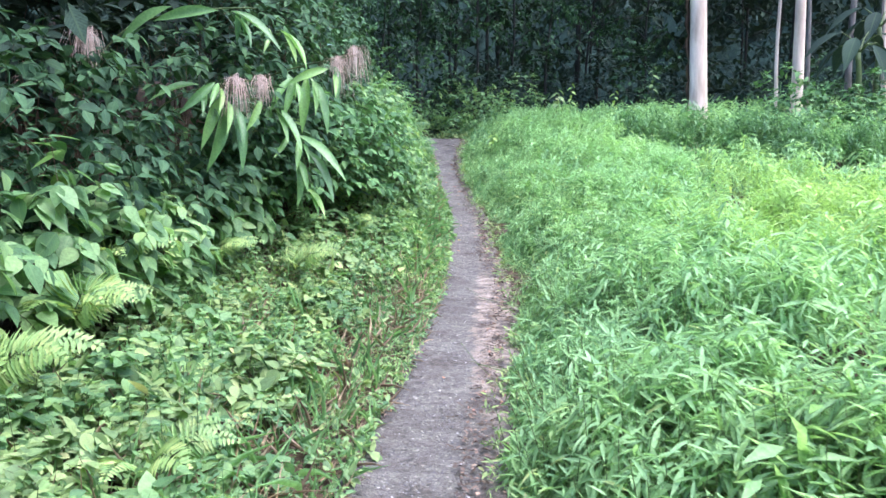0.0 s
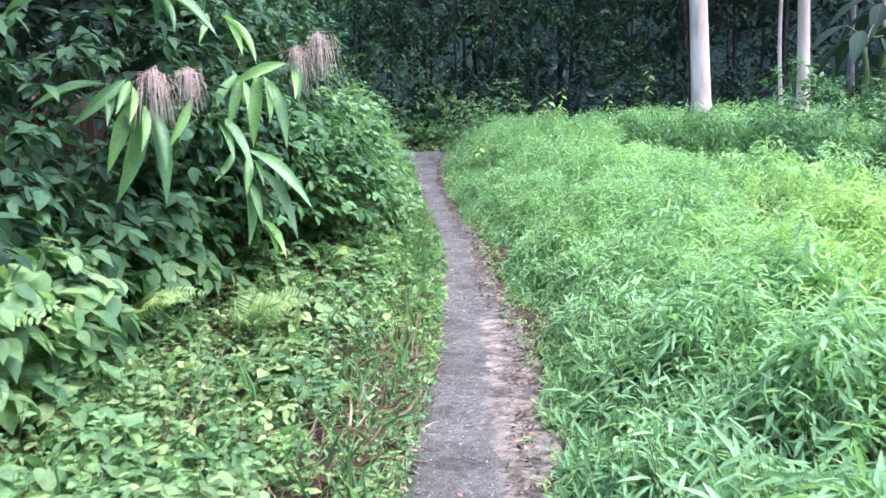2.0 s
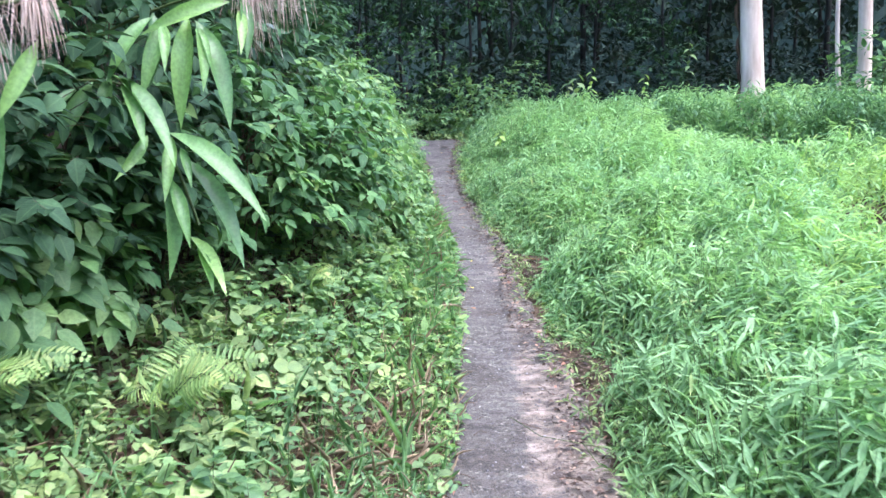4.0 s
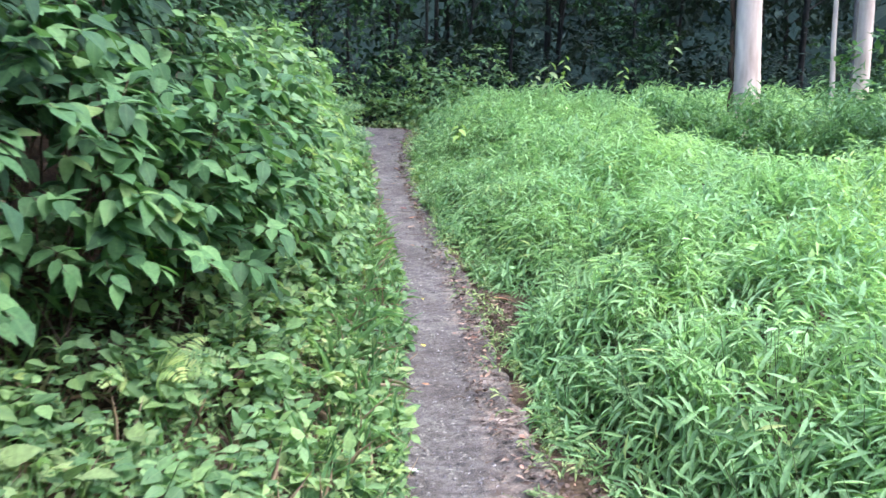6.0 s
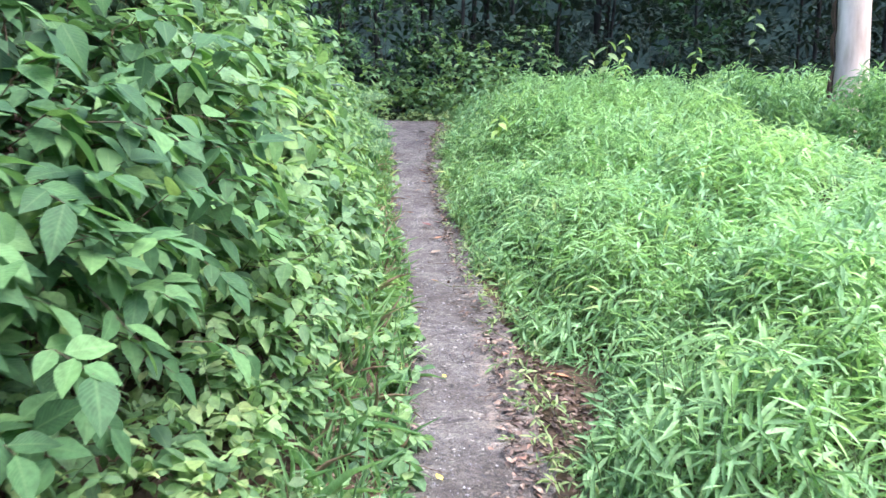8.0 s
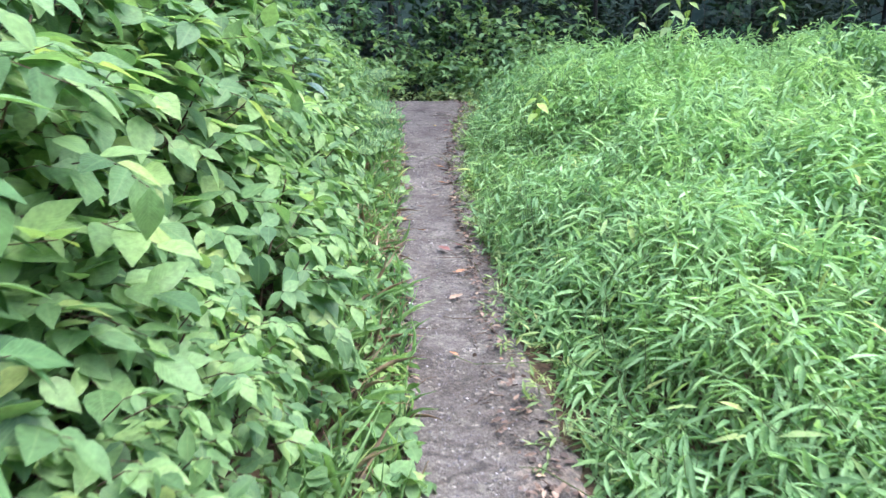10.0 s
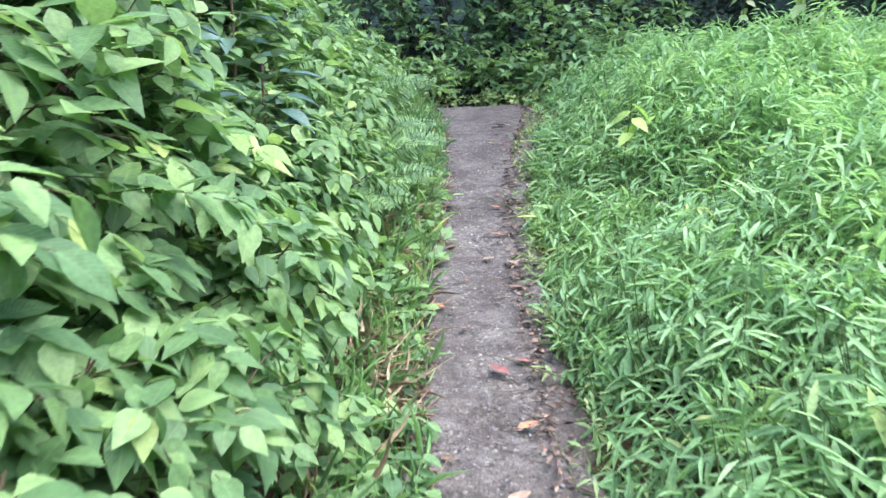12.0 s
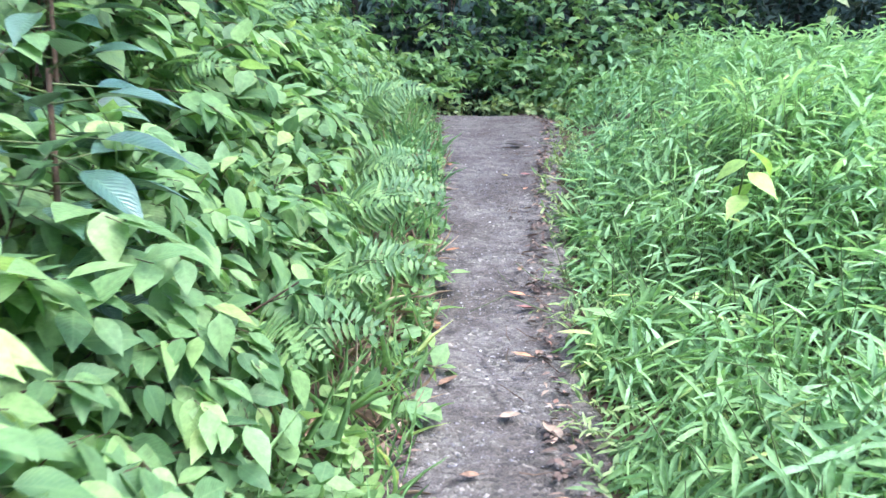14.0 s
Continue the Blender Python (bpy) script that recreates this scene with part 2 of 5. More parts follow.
M_LITTER = island_material("dead_leaf", [(0.0, (0.04, 0.028, 0.02)), (0.4, (0.095, 0.064, 0.042)), (0.75, (0.18, 0.125, 0.085)), (0.93, (0.32, 0.24, 0.16)), (1.0, (0.32, 0.15, 0.09))])
M_STRAW = island_material("dry_straw", [(0.0, (0.2, 0.14, 0.08)), (0.6, (0.38, 0.28, 0.16)), (1.0, (0.5, 0.4, 0.25))])
M_PLUME = island_material("seed_plume", [(0.0, (0.33, 0.24, 0.18)), (0.6, (0.52, 0.41, 0.33)), (1.0, (0.62, 0.52, 0.44))], 0.9)
M_STONE = island_material("gravel_stone", [(0.0, (0.06, 0.06, 0.062)), (0.5, (0.13, 0.125, 0.12)), (0.9, (0.22, 0.21, 0.2)), (1.0, (0.5, 0.49, 0.47))], 0.7)
M_ORANGE = plain_material("orange_dead_leaf", (0.3, 0.13, 0.06), (0.46, 0.25, 0.12), 40, 0.7, 0.3, 0.003)
M_TAN = plain_material("tan_dead_leaf", (0.2, 0.145, 0.09), (0.38, 0.29, 0.19), 40, 0.7, 0.3, 0.003)
M_PALE = plain_material("pale_dead_leaf", (0.5, 0.47, 0.42), (0.75, 0.72, 0.66), 40, 0.7, 0.3, 0.003)
M_YELLOW = plain_material("yellow_dead_leaf", (0.5, 0.38, 0.05), (0.68, 0.55, 0.12), 40, 0.6, 0.3, 0.003)
M_BROWN = plain_material("brown_dead_leaf", (0.1, 0.06, 0.035), (0.27, 0.17, 0.1), 40, 0.75, 0.3, 0.003)
M_RED = plain_material("red_dead_leaf", (0.12, 0.05, 0.038), (0.28, 0.13, 0.1), 40, 0.6, 0.3, 0.003)


# ---- mesh helpers ----
rng = np.random.RandomState(7)


def unit(v):
    return v / np.maximum(np.linalg.norm(v, axis=-1, keepdims=True), 1e-9)


class Soup:
    """Many small pieces joined into one mesh."""

    def __init__(self):
        self.v, self.f, self.uv, self.mi, self.count = [], [], [], [], 0

    def add(self, v, f, uv, slot=0):
        self.v.append(v), self.f.append(f + self.count), self.uv.append(uv), self.mi.append(np.full(len(f), slot))
        self.count += len(v)

    def mesh(self, name, mats, smooth=True):
        me = bpy.data.meshes.new(name)
        v, f, uv = np.concatenate(self.v), np.concatenate(self.f).astype(np.int32), np.concatenate(self.uv)
        me.vertices.add(len(v))
        me.vertices.foreach_set("co", v.astype(np.float32).ravel())
        me.loops.add(len(f) * 3)
        me.loops.foreach_set("vertex_index", f.ravel())
        me.polygons.add(len(f))
        me.polygons.foreach_set("loop_start", np.arange(0, len(f) * 3, 3, dtype=np.int32))
        me.polygons.foreach_set("material_index", np.concatenate(self.mi).astype(np.int32))
        me.polygons.foreach_set("use_smooth", np.full(len(f), smooth))
        layer = me.uv_layers.new(name="leaf")
        layer.data.foreach_set("uv", uv[f.ravel()].astype(np.float32).ravel())
        for m in mats:
            me.materials.append(m)
        me.update(calc_edges=True)
        return me


def leaf_shape(widths, fold=0.25, curl=0.25, tip=1.0):
    """A leaf of length 1 and width 1: cross rows at even steps, folded along its midrib and curling down."""
    n = len(widths)
    v, uv, f = [(0, 0, 0)], [(0.5, 0)], []
    for i, w in enumerate(widths):
        t = (i + 1) / (n + 1)
        for s in (-1, 0, 1):
            v.append((s * w / 2, t, abs(s) * w * fold / 4 - curl * t * t))
            uv.append((0.5 + s * 0.5, t))
    v.append((0, tip, -curl))
    uv.append((0.5, 1))
    f += [(0, 2, 1), (0, 3, 2)]
    for i in range(n - 1):
        a, b = 1 + 3 * i, 4 + 3 * i
        f += [(a, a + 1, b + 1), (a, b + 1, b), (a + 1, a + 2, b + 2), (a + 1, b + 2, b + 1)]
    a, e = 1 + 3 * (n - 1), len(v) - 1
    f += [(a, a + 1, e), (a + 1, a + 2, e)]
    return np.array(v, float), np.array(f), np.array(uv, float)


GRASS = leaf_shape((0.95, 0.72), 0.22, 0.1)
LANCE = leaf_shape((0.95, 0.78), 0.22, 0.1)
OVATE_LOW = leaf_shape((0.95, 0.8), 0.22, 0.15)
LANCE_FAR = leaf_shape((1.0,), 0.3, 0.16)
OVATE = leaf_shape((0.8, 1.0, 0.82, 0.42), 0.25, 0.18)
OVATE_FAR = leaf_shape((1.0, 0.75), 0.3, 0.2)
HEART = leaf_shape((0.9, 1.0, 0.8, 0.42), 0.2, 0.12)
KITE = leaf_shape((1.0,), 0.25, 0.15)
BLADE = leaf_shape((0.9, 0.7), 0.4, 0.5)
STRAP = leaf_shape((0.75, 1.0, 0.9, 0.6), 0.4, 0.35)
CANE = leaf_shape((0.5, 0.85, 1.0, 0.95, 0.75, 0.42), 0.35, 0.3)
BIGLEAF = leaf_shape((0.5, 0.82, 0.98, 1.0, 0.88, 0.66, 0.38, 0.14), 0.3, 0.25)


def lay(soup, shape, p, d, n, length, width, slot=0):
    """Leaves of one shape: places p, ways d, faces n, lengths and widths."""
    sv, sf, suv = shape
    d = unit(d)
    x = unit(np.cross(d, n))
    n = np.cross(x, d)
    length, width = np.broadcast_to(length, len(p))[:, None, None], np.broadcast_to(width, len(p))[:, None, None]
    v = p[:, None] + x[:, None] * sv[None, :, :1] * width + d[:, None] * sv[None, :, 1:2] * length + n[:, None] * sv[None, :, 2:] * length
    f = (sf[None] + (np.arange(len(p)) * len(sv))[:, None, None]).reshape(-1, 3)
    soup.add(v.reshape(-1, 3), f, np.tile(suv, (len(p), 1)), slot)


def tubes(soup, a, b, c, ra, rb, slot=0, sides=3):
    """Thin stems, each bent from a over b to c."""
    m, rings = len(a), []
    for p, q, r in ((a, b - a, ra), (b, c - a, (ra + rb) / 2), (c, c - b, rb)):
        q = unit(q)
        x = unit(np.cross(q, np.array((0.31, 0.17, 0.93)) + 0 * q))
        y = np.cross(q, x)
        for k in range(sides):
            t = 2 * math.pi * k / sides
            rings.append(p + (x * math.cos(t) + y * math.sin(t)) * np.broadcast_to(r, m)[:, None])
    v = np.stack(rings, 1)
    f = []
    for i in range(2):
        for k in range(sides):
            s, e = i * sides + k, i * sides + (k + 1) % sides
            f += [(s, e, e + sides), (s, e + sides, s + sides)]
    f = (np.array(f)[None] + (np.arange(m) * 3 * sides)[:, None, None]).reshape(-1, 3)
    soup.add(v.reshape(-1, 3), f, np.full((m * 3 * sides, 2), 0.3), slot)


def sprays(soup, shape, p, d, size, leaves, length, width, droop=0.35, spread=0.9, stem=0.0, slot=0, stem_slot=1, stem_soup=None, jit=0.35, upness=1.0, hang=0.0):
    """Leafy shoots: a bent stem with leaves on both sides in turn and one at its tip."""
    m = len(p)
    d = unit(d)
    size = np.broadcast_to(size, m)
    side = unit(np.cross(d, np.array((0, 0, 1.0)) + rng.normal(0, 0.3, (m, 3))))
    down = np.array((0, 0, -1.0))

    def along(u):
        return p + d * (size * u)[:, None] + down * (size * droop * u * u)[:, None]
    for k in range(leaves):
        u = 0.25 + 0.75 * (k + 1) / leaves
        s = 1 if k % 2 else -1
        if k == leaves - 1:
            s = 0
        way = d * (0.75 - 0.3 * hang) + side * s * spread * (1 - 0.4 * hang) + down * (0.2 + droop * u + 0.75 * hang) + rng.normal(0, jit, (m, 3))
        face = np.array((0, 0, upness)) + d * (0.35 + 0.9 * hang) + rng.normal(0, jit, (m, 3))
        k1 = rng.uniform(0.7, 1.2, m)
        lay(soup, shape, along(u), way, face, length * k1, width * k1 * rng.uniform(0.85, 1.15, m), slot)
    if stem:
        tubes(stem_soup or soup, p, along(0.5), along(1.0), stem, stem * 0.5, stem_slot)


def part(name, data, parent=None, label=""):
    ob = new(name, data)
    ob.parent = parent
    return tagged(ob, label)


def thing(name, place, label, category, group="", kind=""):
    ob = new(name)
    ob.location = place
    ob.empty_display_size = 0.1
    return tagged(ob, label, category, group, kind)


# ---- the lie of the land ----
RISE_Y = np.array((-40, -6, 0, 5, 6.5, 8, 9.2, 10.5, 11.5, 12.8, 14.6, 15.6, 16.7, 18.1, 20.2, 21.5, 23, 27, 40, 70))
RISE_Z = np.array((-0.3, -0.05, 0, 0.06, 0.13, 0.22, 0.33, 0.5, 0.62, 0.82, 1.1, 1.3, 1.48, 1.8, 2.0, 2.22, 2.2, 1.9, 1.6, 1.5))
EDGE_Y = np.array((-6, 0, 3.4, 4, 5, 6.3, 7.4, 8.6, 10.5, 12, 13.2, 14.3, 15.4, 17, 19, 21, 22.5, 30))
EDGE_L = np.array((-0.5, -0.48, -0.44, -0.4, -0.28, -0.15, -0.05, 0.0, 0.05, 0.05, 0.0, -0.12, -0.19, -0.24, -0.38, -0.6, -0.95, -3.0))
EDGE_R = np.array((0.2, 0.2, 0.2, 0.22, 0.35, 0.52, 0.6, 0.62, 0.54, 0.58, 0.45, 0.39, 0.32, 0.27, 0.37, 0.52, 0.25, -1.8))
STRIP_R = np.array((0.15, 0.17, 0.18, 0.17, 0.2, 0.22, 0.28, 0.36, 0.42, 0.4, 0.42, 0.38, 0.31, 0.27, 0.36, 0.45, 0.2, -1.8))


def eased(y, xs, zs):
    return sum(np.interp(y + o, xs, zs) for o in (-0.5, -0.25, 0, 0.25, 0.5)) / 5


def rise(y):
    return eased(y, RISE_Y, RISE_Z)


def left(y):
    return eased(y, EDGE_Y, EDGE_L)


def right(y):
    return eased(y, EDGE_Y, EDGE_R)


def bay(y):
    """How far the grass stands back from the path: two bare, littered bays."""
    return 0.2 * np.exp(-((y - 8.4) / 0.7) ** 2) + 0.27 * np.exp(-((y - 11.2) / 0.55) ** 2)


def lumps(x, y, s=1.0):
    """Soft unevenness, the same for every build."""
    x, y = x * s, y * s
    return (np.sin(1.7 * x + 0.6 * y + 1.3) + np.sin(0.8 * x - 1.9 * y + 0.4) + np.sin(2.9 * x + 2.3 * y) * 0.5 + np.sin(-4.1 * x + 3.3 * y + 2) * 0.3) / 2.8


def ground(x, y):
    l, r = left(y) - x, x - right(y)
    z = rise(y) + 0.03 * lumps(x, y, 2.0) * np.clip(np.maximum(l, r) * 3, 0, 1)
    bank = np.interp(y, (-8, 6.5, 9.5, 15, 19, 24), (0.12, 0.12, 0.42, 0.42, 0.25, 0.1))
    z = z + np.clip(l, 0, 4.0) * bank + np.clip(l - 4, 0, 30) * 0.12
    z = z + np.clip(r, 0, 3.0) * 0.06 + np.clip(r - 3, 0, 8) * 0.03
    return z


def sheet(name, xs, ys, fz, mats):
    nx, ny = len(xs), len(ys)
    gx, gy = np.meshgrid(xs, ys)
    me = bpy.data.meshes.new(name)
    i = np.arange(nx * ny).reshape(ny, nx)
    q = np.stack((i[:-1, :-1], i[:-1, 1:], i[1:, 1:], i[1:, :-1]), -1).reshape(-1, 4)
    me.from_pydata(np.stack((gx, gy, fz(gx, gy)), -1).reshape(-1, 3).tolist(), [], q.tolist())
    for m in mats:
        me.materials.append(m)
    me.shade_smooth()
    return me


far = np.array((6, 8, 11, 15, 20, 28, 40, 60, 100, 200, 500, 1500))
gx = np.concatenate((-far[::-1], np.arange(-5, -1.2, 0.15), np.arange(-1.2, 1.4, 0.06), np.arange(1.4, 5.1, 0.2), far))
gy = np.concatenate((-far[::-1], np.arange(-5, 1, 0.3), np.arange(1, 24, 0.08), np.arange(24, 30, 0.5), far[5:]))
land = tagged(new("ground", sheet("ground", gx, gy, lambda x, y: ground(x, y) - 0.02 - 0.06 * ((x > left(y)) & (x < right(y))), [M_SOIL])), "dark leaf-strewn forest soil under the plants", "ground", kind="structure")


def build_path():
    ys, us = np.arange(-5, 24.5, 0.035), np.linspace(0, 1, 21)
    gy2, gu = np.meshgrid(ys, us, indexing="ij")
    rag = 0.05 * lumps(gy2 * 3.1, gy2 * 0.7, 2.3)
    l, r = left(gy2) - 0.06 + rag, right(gy2) + 0.17 + 0.05 * lumps(gy2 * 2.3 + 9, gy2, 2.7)
    x = l + (r - l) * gu
    side = np.minimum(gu, 1 - gu)
    z = rise(gy2) + 0.012 - 0.05 * np.clip(0.08 - side, 0, 1) / 0.08 - 0.015 * np.sin(gu * math.pi)
    z += 0.006 * lumps(x * 2.5, gy2 * 2.4, 2.5) + 0.004 * lumps(x * 6 + 3, gy2 * 7.0, 2.0) + 0.003 * rng.normal(0, 1, z.shape)
    me = bpy.data.meshes.new("path")
    i = np.arange(z.size).reshape(z.shape)
    q = np.stack((i[:-1, :-1], i[:-1, 1:], i[1:, 1:], i[1:, :-1]), -1).reshape(-1, 4)
    me.from_pydata(np.stack((x, gy2, z), -1).reshape(-1, 3).tolist(), [], q.tolist())
    sand = me.attributes.new("sand", "FLOAT", "POINT")
    worn = np.clip((x - eased(gy2, EDGE_Y, STRIP_R)) * 9 + 0.35, 0, 1) * np.interp(gy2, (0, 4, 5.5, 8.5, 9.5, 12, 13.5, 15), (0.5, 0.6, 1.0, 1.0, 0.6, 0.6, 0.3, 0.2))
    sand.data.foreach_set("value", np.clip(worn + np.clip(0.12 - gu, 0, 1) * 4, 0, 1).astype(np.float32).ravel())
    me.materials.append(M_PATH)
    me.shade_smooth()
    return tagged(new("path", me), "narrow trodden path of dark gravel and sand", "path", kind="structure")


build_path()


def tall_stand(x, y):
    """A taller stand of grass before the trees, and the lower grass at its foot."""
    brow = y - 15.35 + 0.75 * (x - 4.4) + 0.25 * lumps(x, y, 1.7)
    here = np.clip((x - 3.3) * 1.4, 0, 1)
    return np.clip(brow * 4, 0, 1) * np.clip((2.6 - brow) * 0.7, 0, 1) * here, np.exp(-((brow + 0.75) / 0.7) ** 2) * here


def canopy(x, y):
    """The height of the grass over the soil on the open side of the path."""
    s = x - right(y) - bay(y) - 0.12 - 0.12 * lumps(y * 1.5, y * 0.4, 1.6)
    h = 0.64 * (1 - np.exp(-np.clip(s, 0, 9) / 0.36)) + 0.07 * np.clip(s - 0.6, 0, 1.6)
    mound = np.abs(np.sin(1.7 * x + 0.9 * y + 0.8 * lumps(x, y, 0.7)) * np.sin(1.3 * x - 1.5 * y + 1.1 * lumps(x + 3, y, 0.8))) ** 0.7
    h = h * (0.66 + 0.16 * lumps(x, y, 0.9) + 0.07 * lumps(x + 5, y, 2.6) + 0.62 * mound)
    stand, trough = tall_stand(x, y)
    return s, h * (1 - 0.42 * trough) * (1 - 0.3 * stand) + 0.58 * stand * (s > 0)


# ---- the grass bank ----
def shoots(soup, shape, p, d, size, leaves, length, width, stem=0.0, slot=0):
    """Grass shoots: leaves spread alternately out from a leaning culm, arching over, the last one at the tip."""
    m = len(p)
    d = unit(d)
    e1 = unit(np.cross(d, np.array((0.3, 0.9, 0.1)) + 0 * d))
    e2 = np.cross(d, e1)
    a0 = rng.uniform(0, 2 * math.pi, m)
    foot = p - d * size[:, None]
    for k in range(leaves):
        u = (k + 0.6) / leaves
        a = a0 + math.pi * k + rng.normal(0, 0.38, m)
        out = e1 * np.cos(a)[:, None] + e2 * np.sin(a)[:, None]
        way = out + d * (0.4 * u ** 2 + (0.25 if k == leaves - 1 else 0)) + rng.normal(0, 0.16, (m, 3)) - np.array((0, 0, 0.5))
        face = d * 0.7 + out * 0.3 + np.array((0, 0, 0.6)) + rng.normal(0, 0.24, (m, 3))
        big = rng.uniform(0.7, 1.2, m) * (1.08 - 0.25 * abs(2 * u - 1))
        lay(soup, shape, foot + d * (size * u)[:, None], way, face, length * big, width * big * rng.uniform(0.85, 1.15, m), slot)
    if stem:
        low = foot - d * size[:, None] * 0.6 - np.array((0, 0, 0.12))
        tubes(soup, low, foot, p, stem, stem * 0.5, 1)


def grass_bank():
    """A dense bank of bamboo-leaved grass: leafy culms in tufts that lean apart, over its whole face and top."""
    soup, tall_soup = Soup(), Soup()

    def tufts(count, per, s0, s1, y0, y1, shape, leaves, length, width, size, wide=0.15, stem=0.0, tall_part=False):
        cy, tall = rng.uniform(y0, y1, count), rng.uniform(0.8, 1.16, count)
        cx = right(cy) + bay(cy) + 0.06 + rng.uniform(s0, s1, count)
        n = count * per
        at = np.repeat(np.arange(count), per)
        off = rng.normal(0, wide, (n, 2))
        x, y = cx[at] + off[:, 0], cy[at] + off[:, 1]
        _, h = canopy(x, y)
        h = h * tall[at] * (1 - 0.3 * np.clip((off ** 2).sum(1) / (2 * wide) ** 2, 0, 1))
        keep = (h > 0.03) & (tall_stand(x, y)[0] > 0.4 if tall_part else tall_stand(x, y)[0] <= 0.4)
        x, y, h, off = x[keep], y[keep], h[keep], off[keep]
        n = len(x)
        s = x - right(y) - bay(y) - 0.1
        open_way = np.clip(0.95 - s, 0, 1)
        lift = np.where(rng.uniform(0, 1, n) < np.clip(1.05 - s * 1.1, 0.14, 1), rng.uniform(0.2, 1, n), 1 - 0.4 * rng.uniform(0, 1, n) ** 2)
        top = np.stack((x, y, ground(x, y) + h * lift), 1)
        d = np.stack((off[:, 0] / wide * 0.3 - 0.75 * open_way, off[:, 1] / wide * 0.3 - 0.25 * open_way, 0.7 + 0 * x), 1) + rng.normal(0, 0.36, (n, 3)) * np.array((1, 1, 0.5))
        long = np.minimum(size * rng.uniform(0.7, 1.3, n), 0.03 + h * lift)
        # paler, yellower leaves towards the middle of the bank
        middle = np.exp(-((x - 4.6 - 0.12 * (y - 9)) / 1.9) ** 2 - ((y - 8.8) / 3.6) ** 2) * (1 + 0.5 * lumps(x, y, 1.3))
        young = (rng.uniform(0, 1, n) < 1.5 * middle - 0.25) & (not tall_part)
        # upper shoots get the leaf painted brighter, as lit from above
        toplit = ~young & (lift > 0.72) & (rng.uniform(0, 1, n) < np.clip(0.35 + 0.25 * s, 0, 0.85)) & (not tall_part)
        for slot, pick in ((0, ~young & ~toplit), (2, young), (3, toplit)):
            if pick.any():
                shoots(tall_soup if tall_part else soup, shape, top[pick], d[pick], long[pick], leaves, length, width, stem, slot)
    # the face towards the path and the top behind it
    tufts(600, 15, 0.0, 1.25, 1.0, 18.5, GRASS, 7, 0.138, 0.0235, 0.2, 0.14, 0.0015)
    tufts(640, 15, 1.1, 2.9, 1.0, 18.5, GRASS, 7, 0.138, 0.0255, 0.2, 0.16)
    tufts(430, 17, 2.7, 5.4, 2.5, 18.5, LANCE_FAR, 6, 0.14, 0.032, 0.18, 0.19)
    tufts(220, 17, 0.1, 5.4, 18.3, 24, LANCE_FAR, 6, 0.15, 0.036, 0.2, 0.22)
    tufts(1000, 16, 5.2, 13.0, -6, 24, LANCE_FAR, 6, 0.2, 0.05, 0.3, 0.3)
    tufts(160, 16, 0.0, 5.2, -6, 2.5, LANCE_FAR, 6, 0.18, 0.042, 0.3, 0.26)
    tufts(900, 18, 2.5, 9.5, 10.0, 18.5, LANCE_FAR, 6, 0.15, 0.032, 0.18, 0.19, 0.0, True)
    # sprigs creeping out over the path's edge
    tufts(260, 5, -0.06, 0.14, 2.0, 20, GRASS, 5, 0.09, 0.017, 0.12, 0.07, 0.0012)
    y = rng.uniform(1.5, 20, 1500)
    x = right(y) + 0.16 + rng.uniform(0, 1.2, 1500)
    _, h = canopy(x, y)
    a = np.stack((x, y, ground(x, y)), 1)
    lean = rng.normal(0, 0.12, (1500, 3))
    c = a + np.stack((0 * x, 0 * x, h * 0.85), 1) + lean * np.array((1, 1, 0)) * 1.5
    tubes(soup, a, (a + c) / 2 + lean * 0.4, c, 0.0028, 0.0016, 1)
    tagged(new("grass_bank", soup.mesh("grass_bank", [M_GRASS, M_STEM, M_YELLOWER, M_GRASS_TOPLIT])), "dense bank of bright green bamboo-leaved grass beside the path", "grass", kind="stuff")
    tagged(new("tall_grass", tall_soup.mesh("tall_grass", [M_GRASS_SHADED, M_STEM])), "taller stand of bamboo-leaved grass before the trees, shade in its leaf colour", "grass", kind="stuff")


grass_bank()


# ---- shrubs ----
LEAF_DATA = {}


def big_leaf(mat):
    """One leaf with its stalk, shared by all the single leaves of a kind."""
    if mat.name not in LEAF_DATA:
        soup = Soup()
        lay(soup, leaf_shape((0.62, 0.9, 1.0, 0.97, 0.85, 0.65, 0.4, 0.17), 0.28, 0.22), np.zeros((1, 3)), np.array([(0, 1.0, 0)]), np.array([(0, 0, 1.0)]), 1.0, 1.0)
        tubes(soup, np.array([(0, -0.3, -0.08)]), np.array([(0, -0.15, -0.02)]), np.array([(0, 0.02, 0.0)]), 0.014, 0.01, 1)
        LEAF_DATA[mat.name] = soup.mesh("leaf", [mat, M_STEM])
    return LEAF_DATA[mat.name]


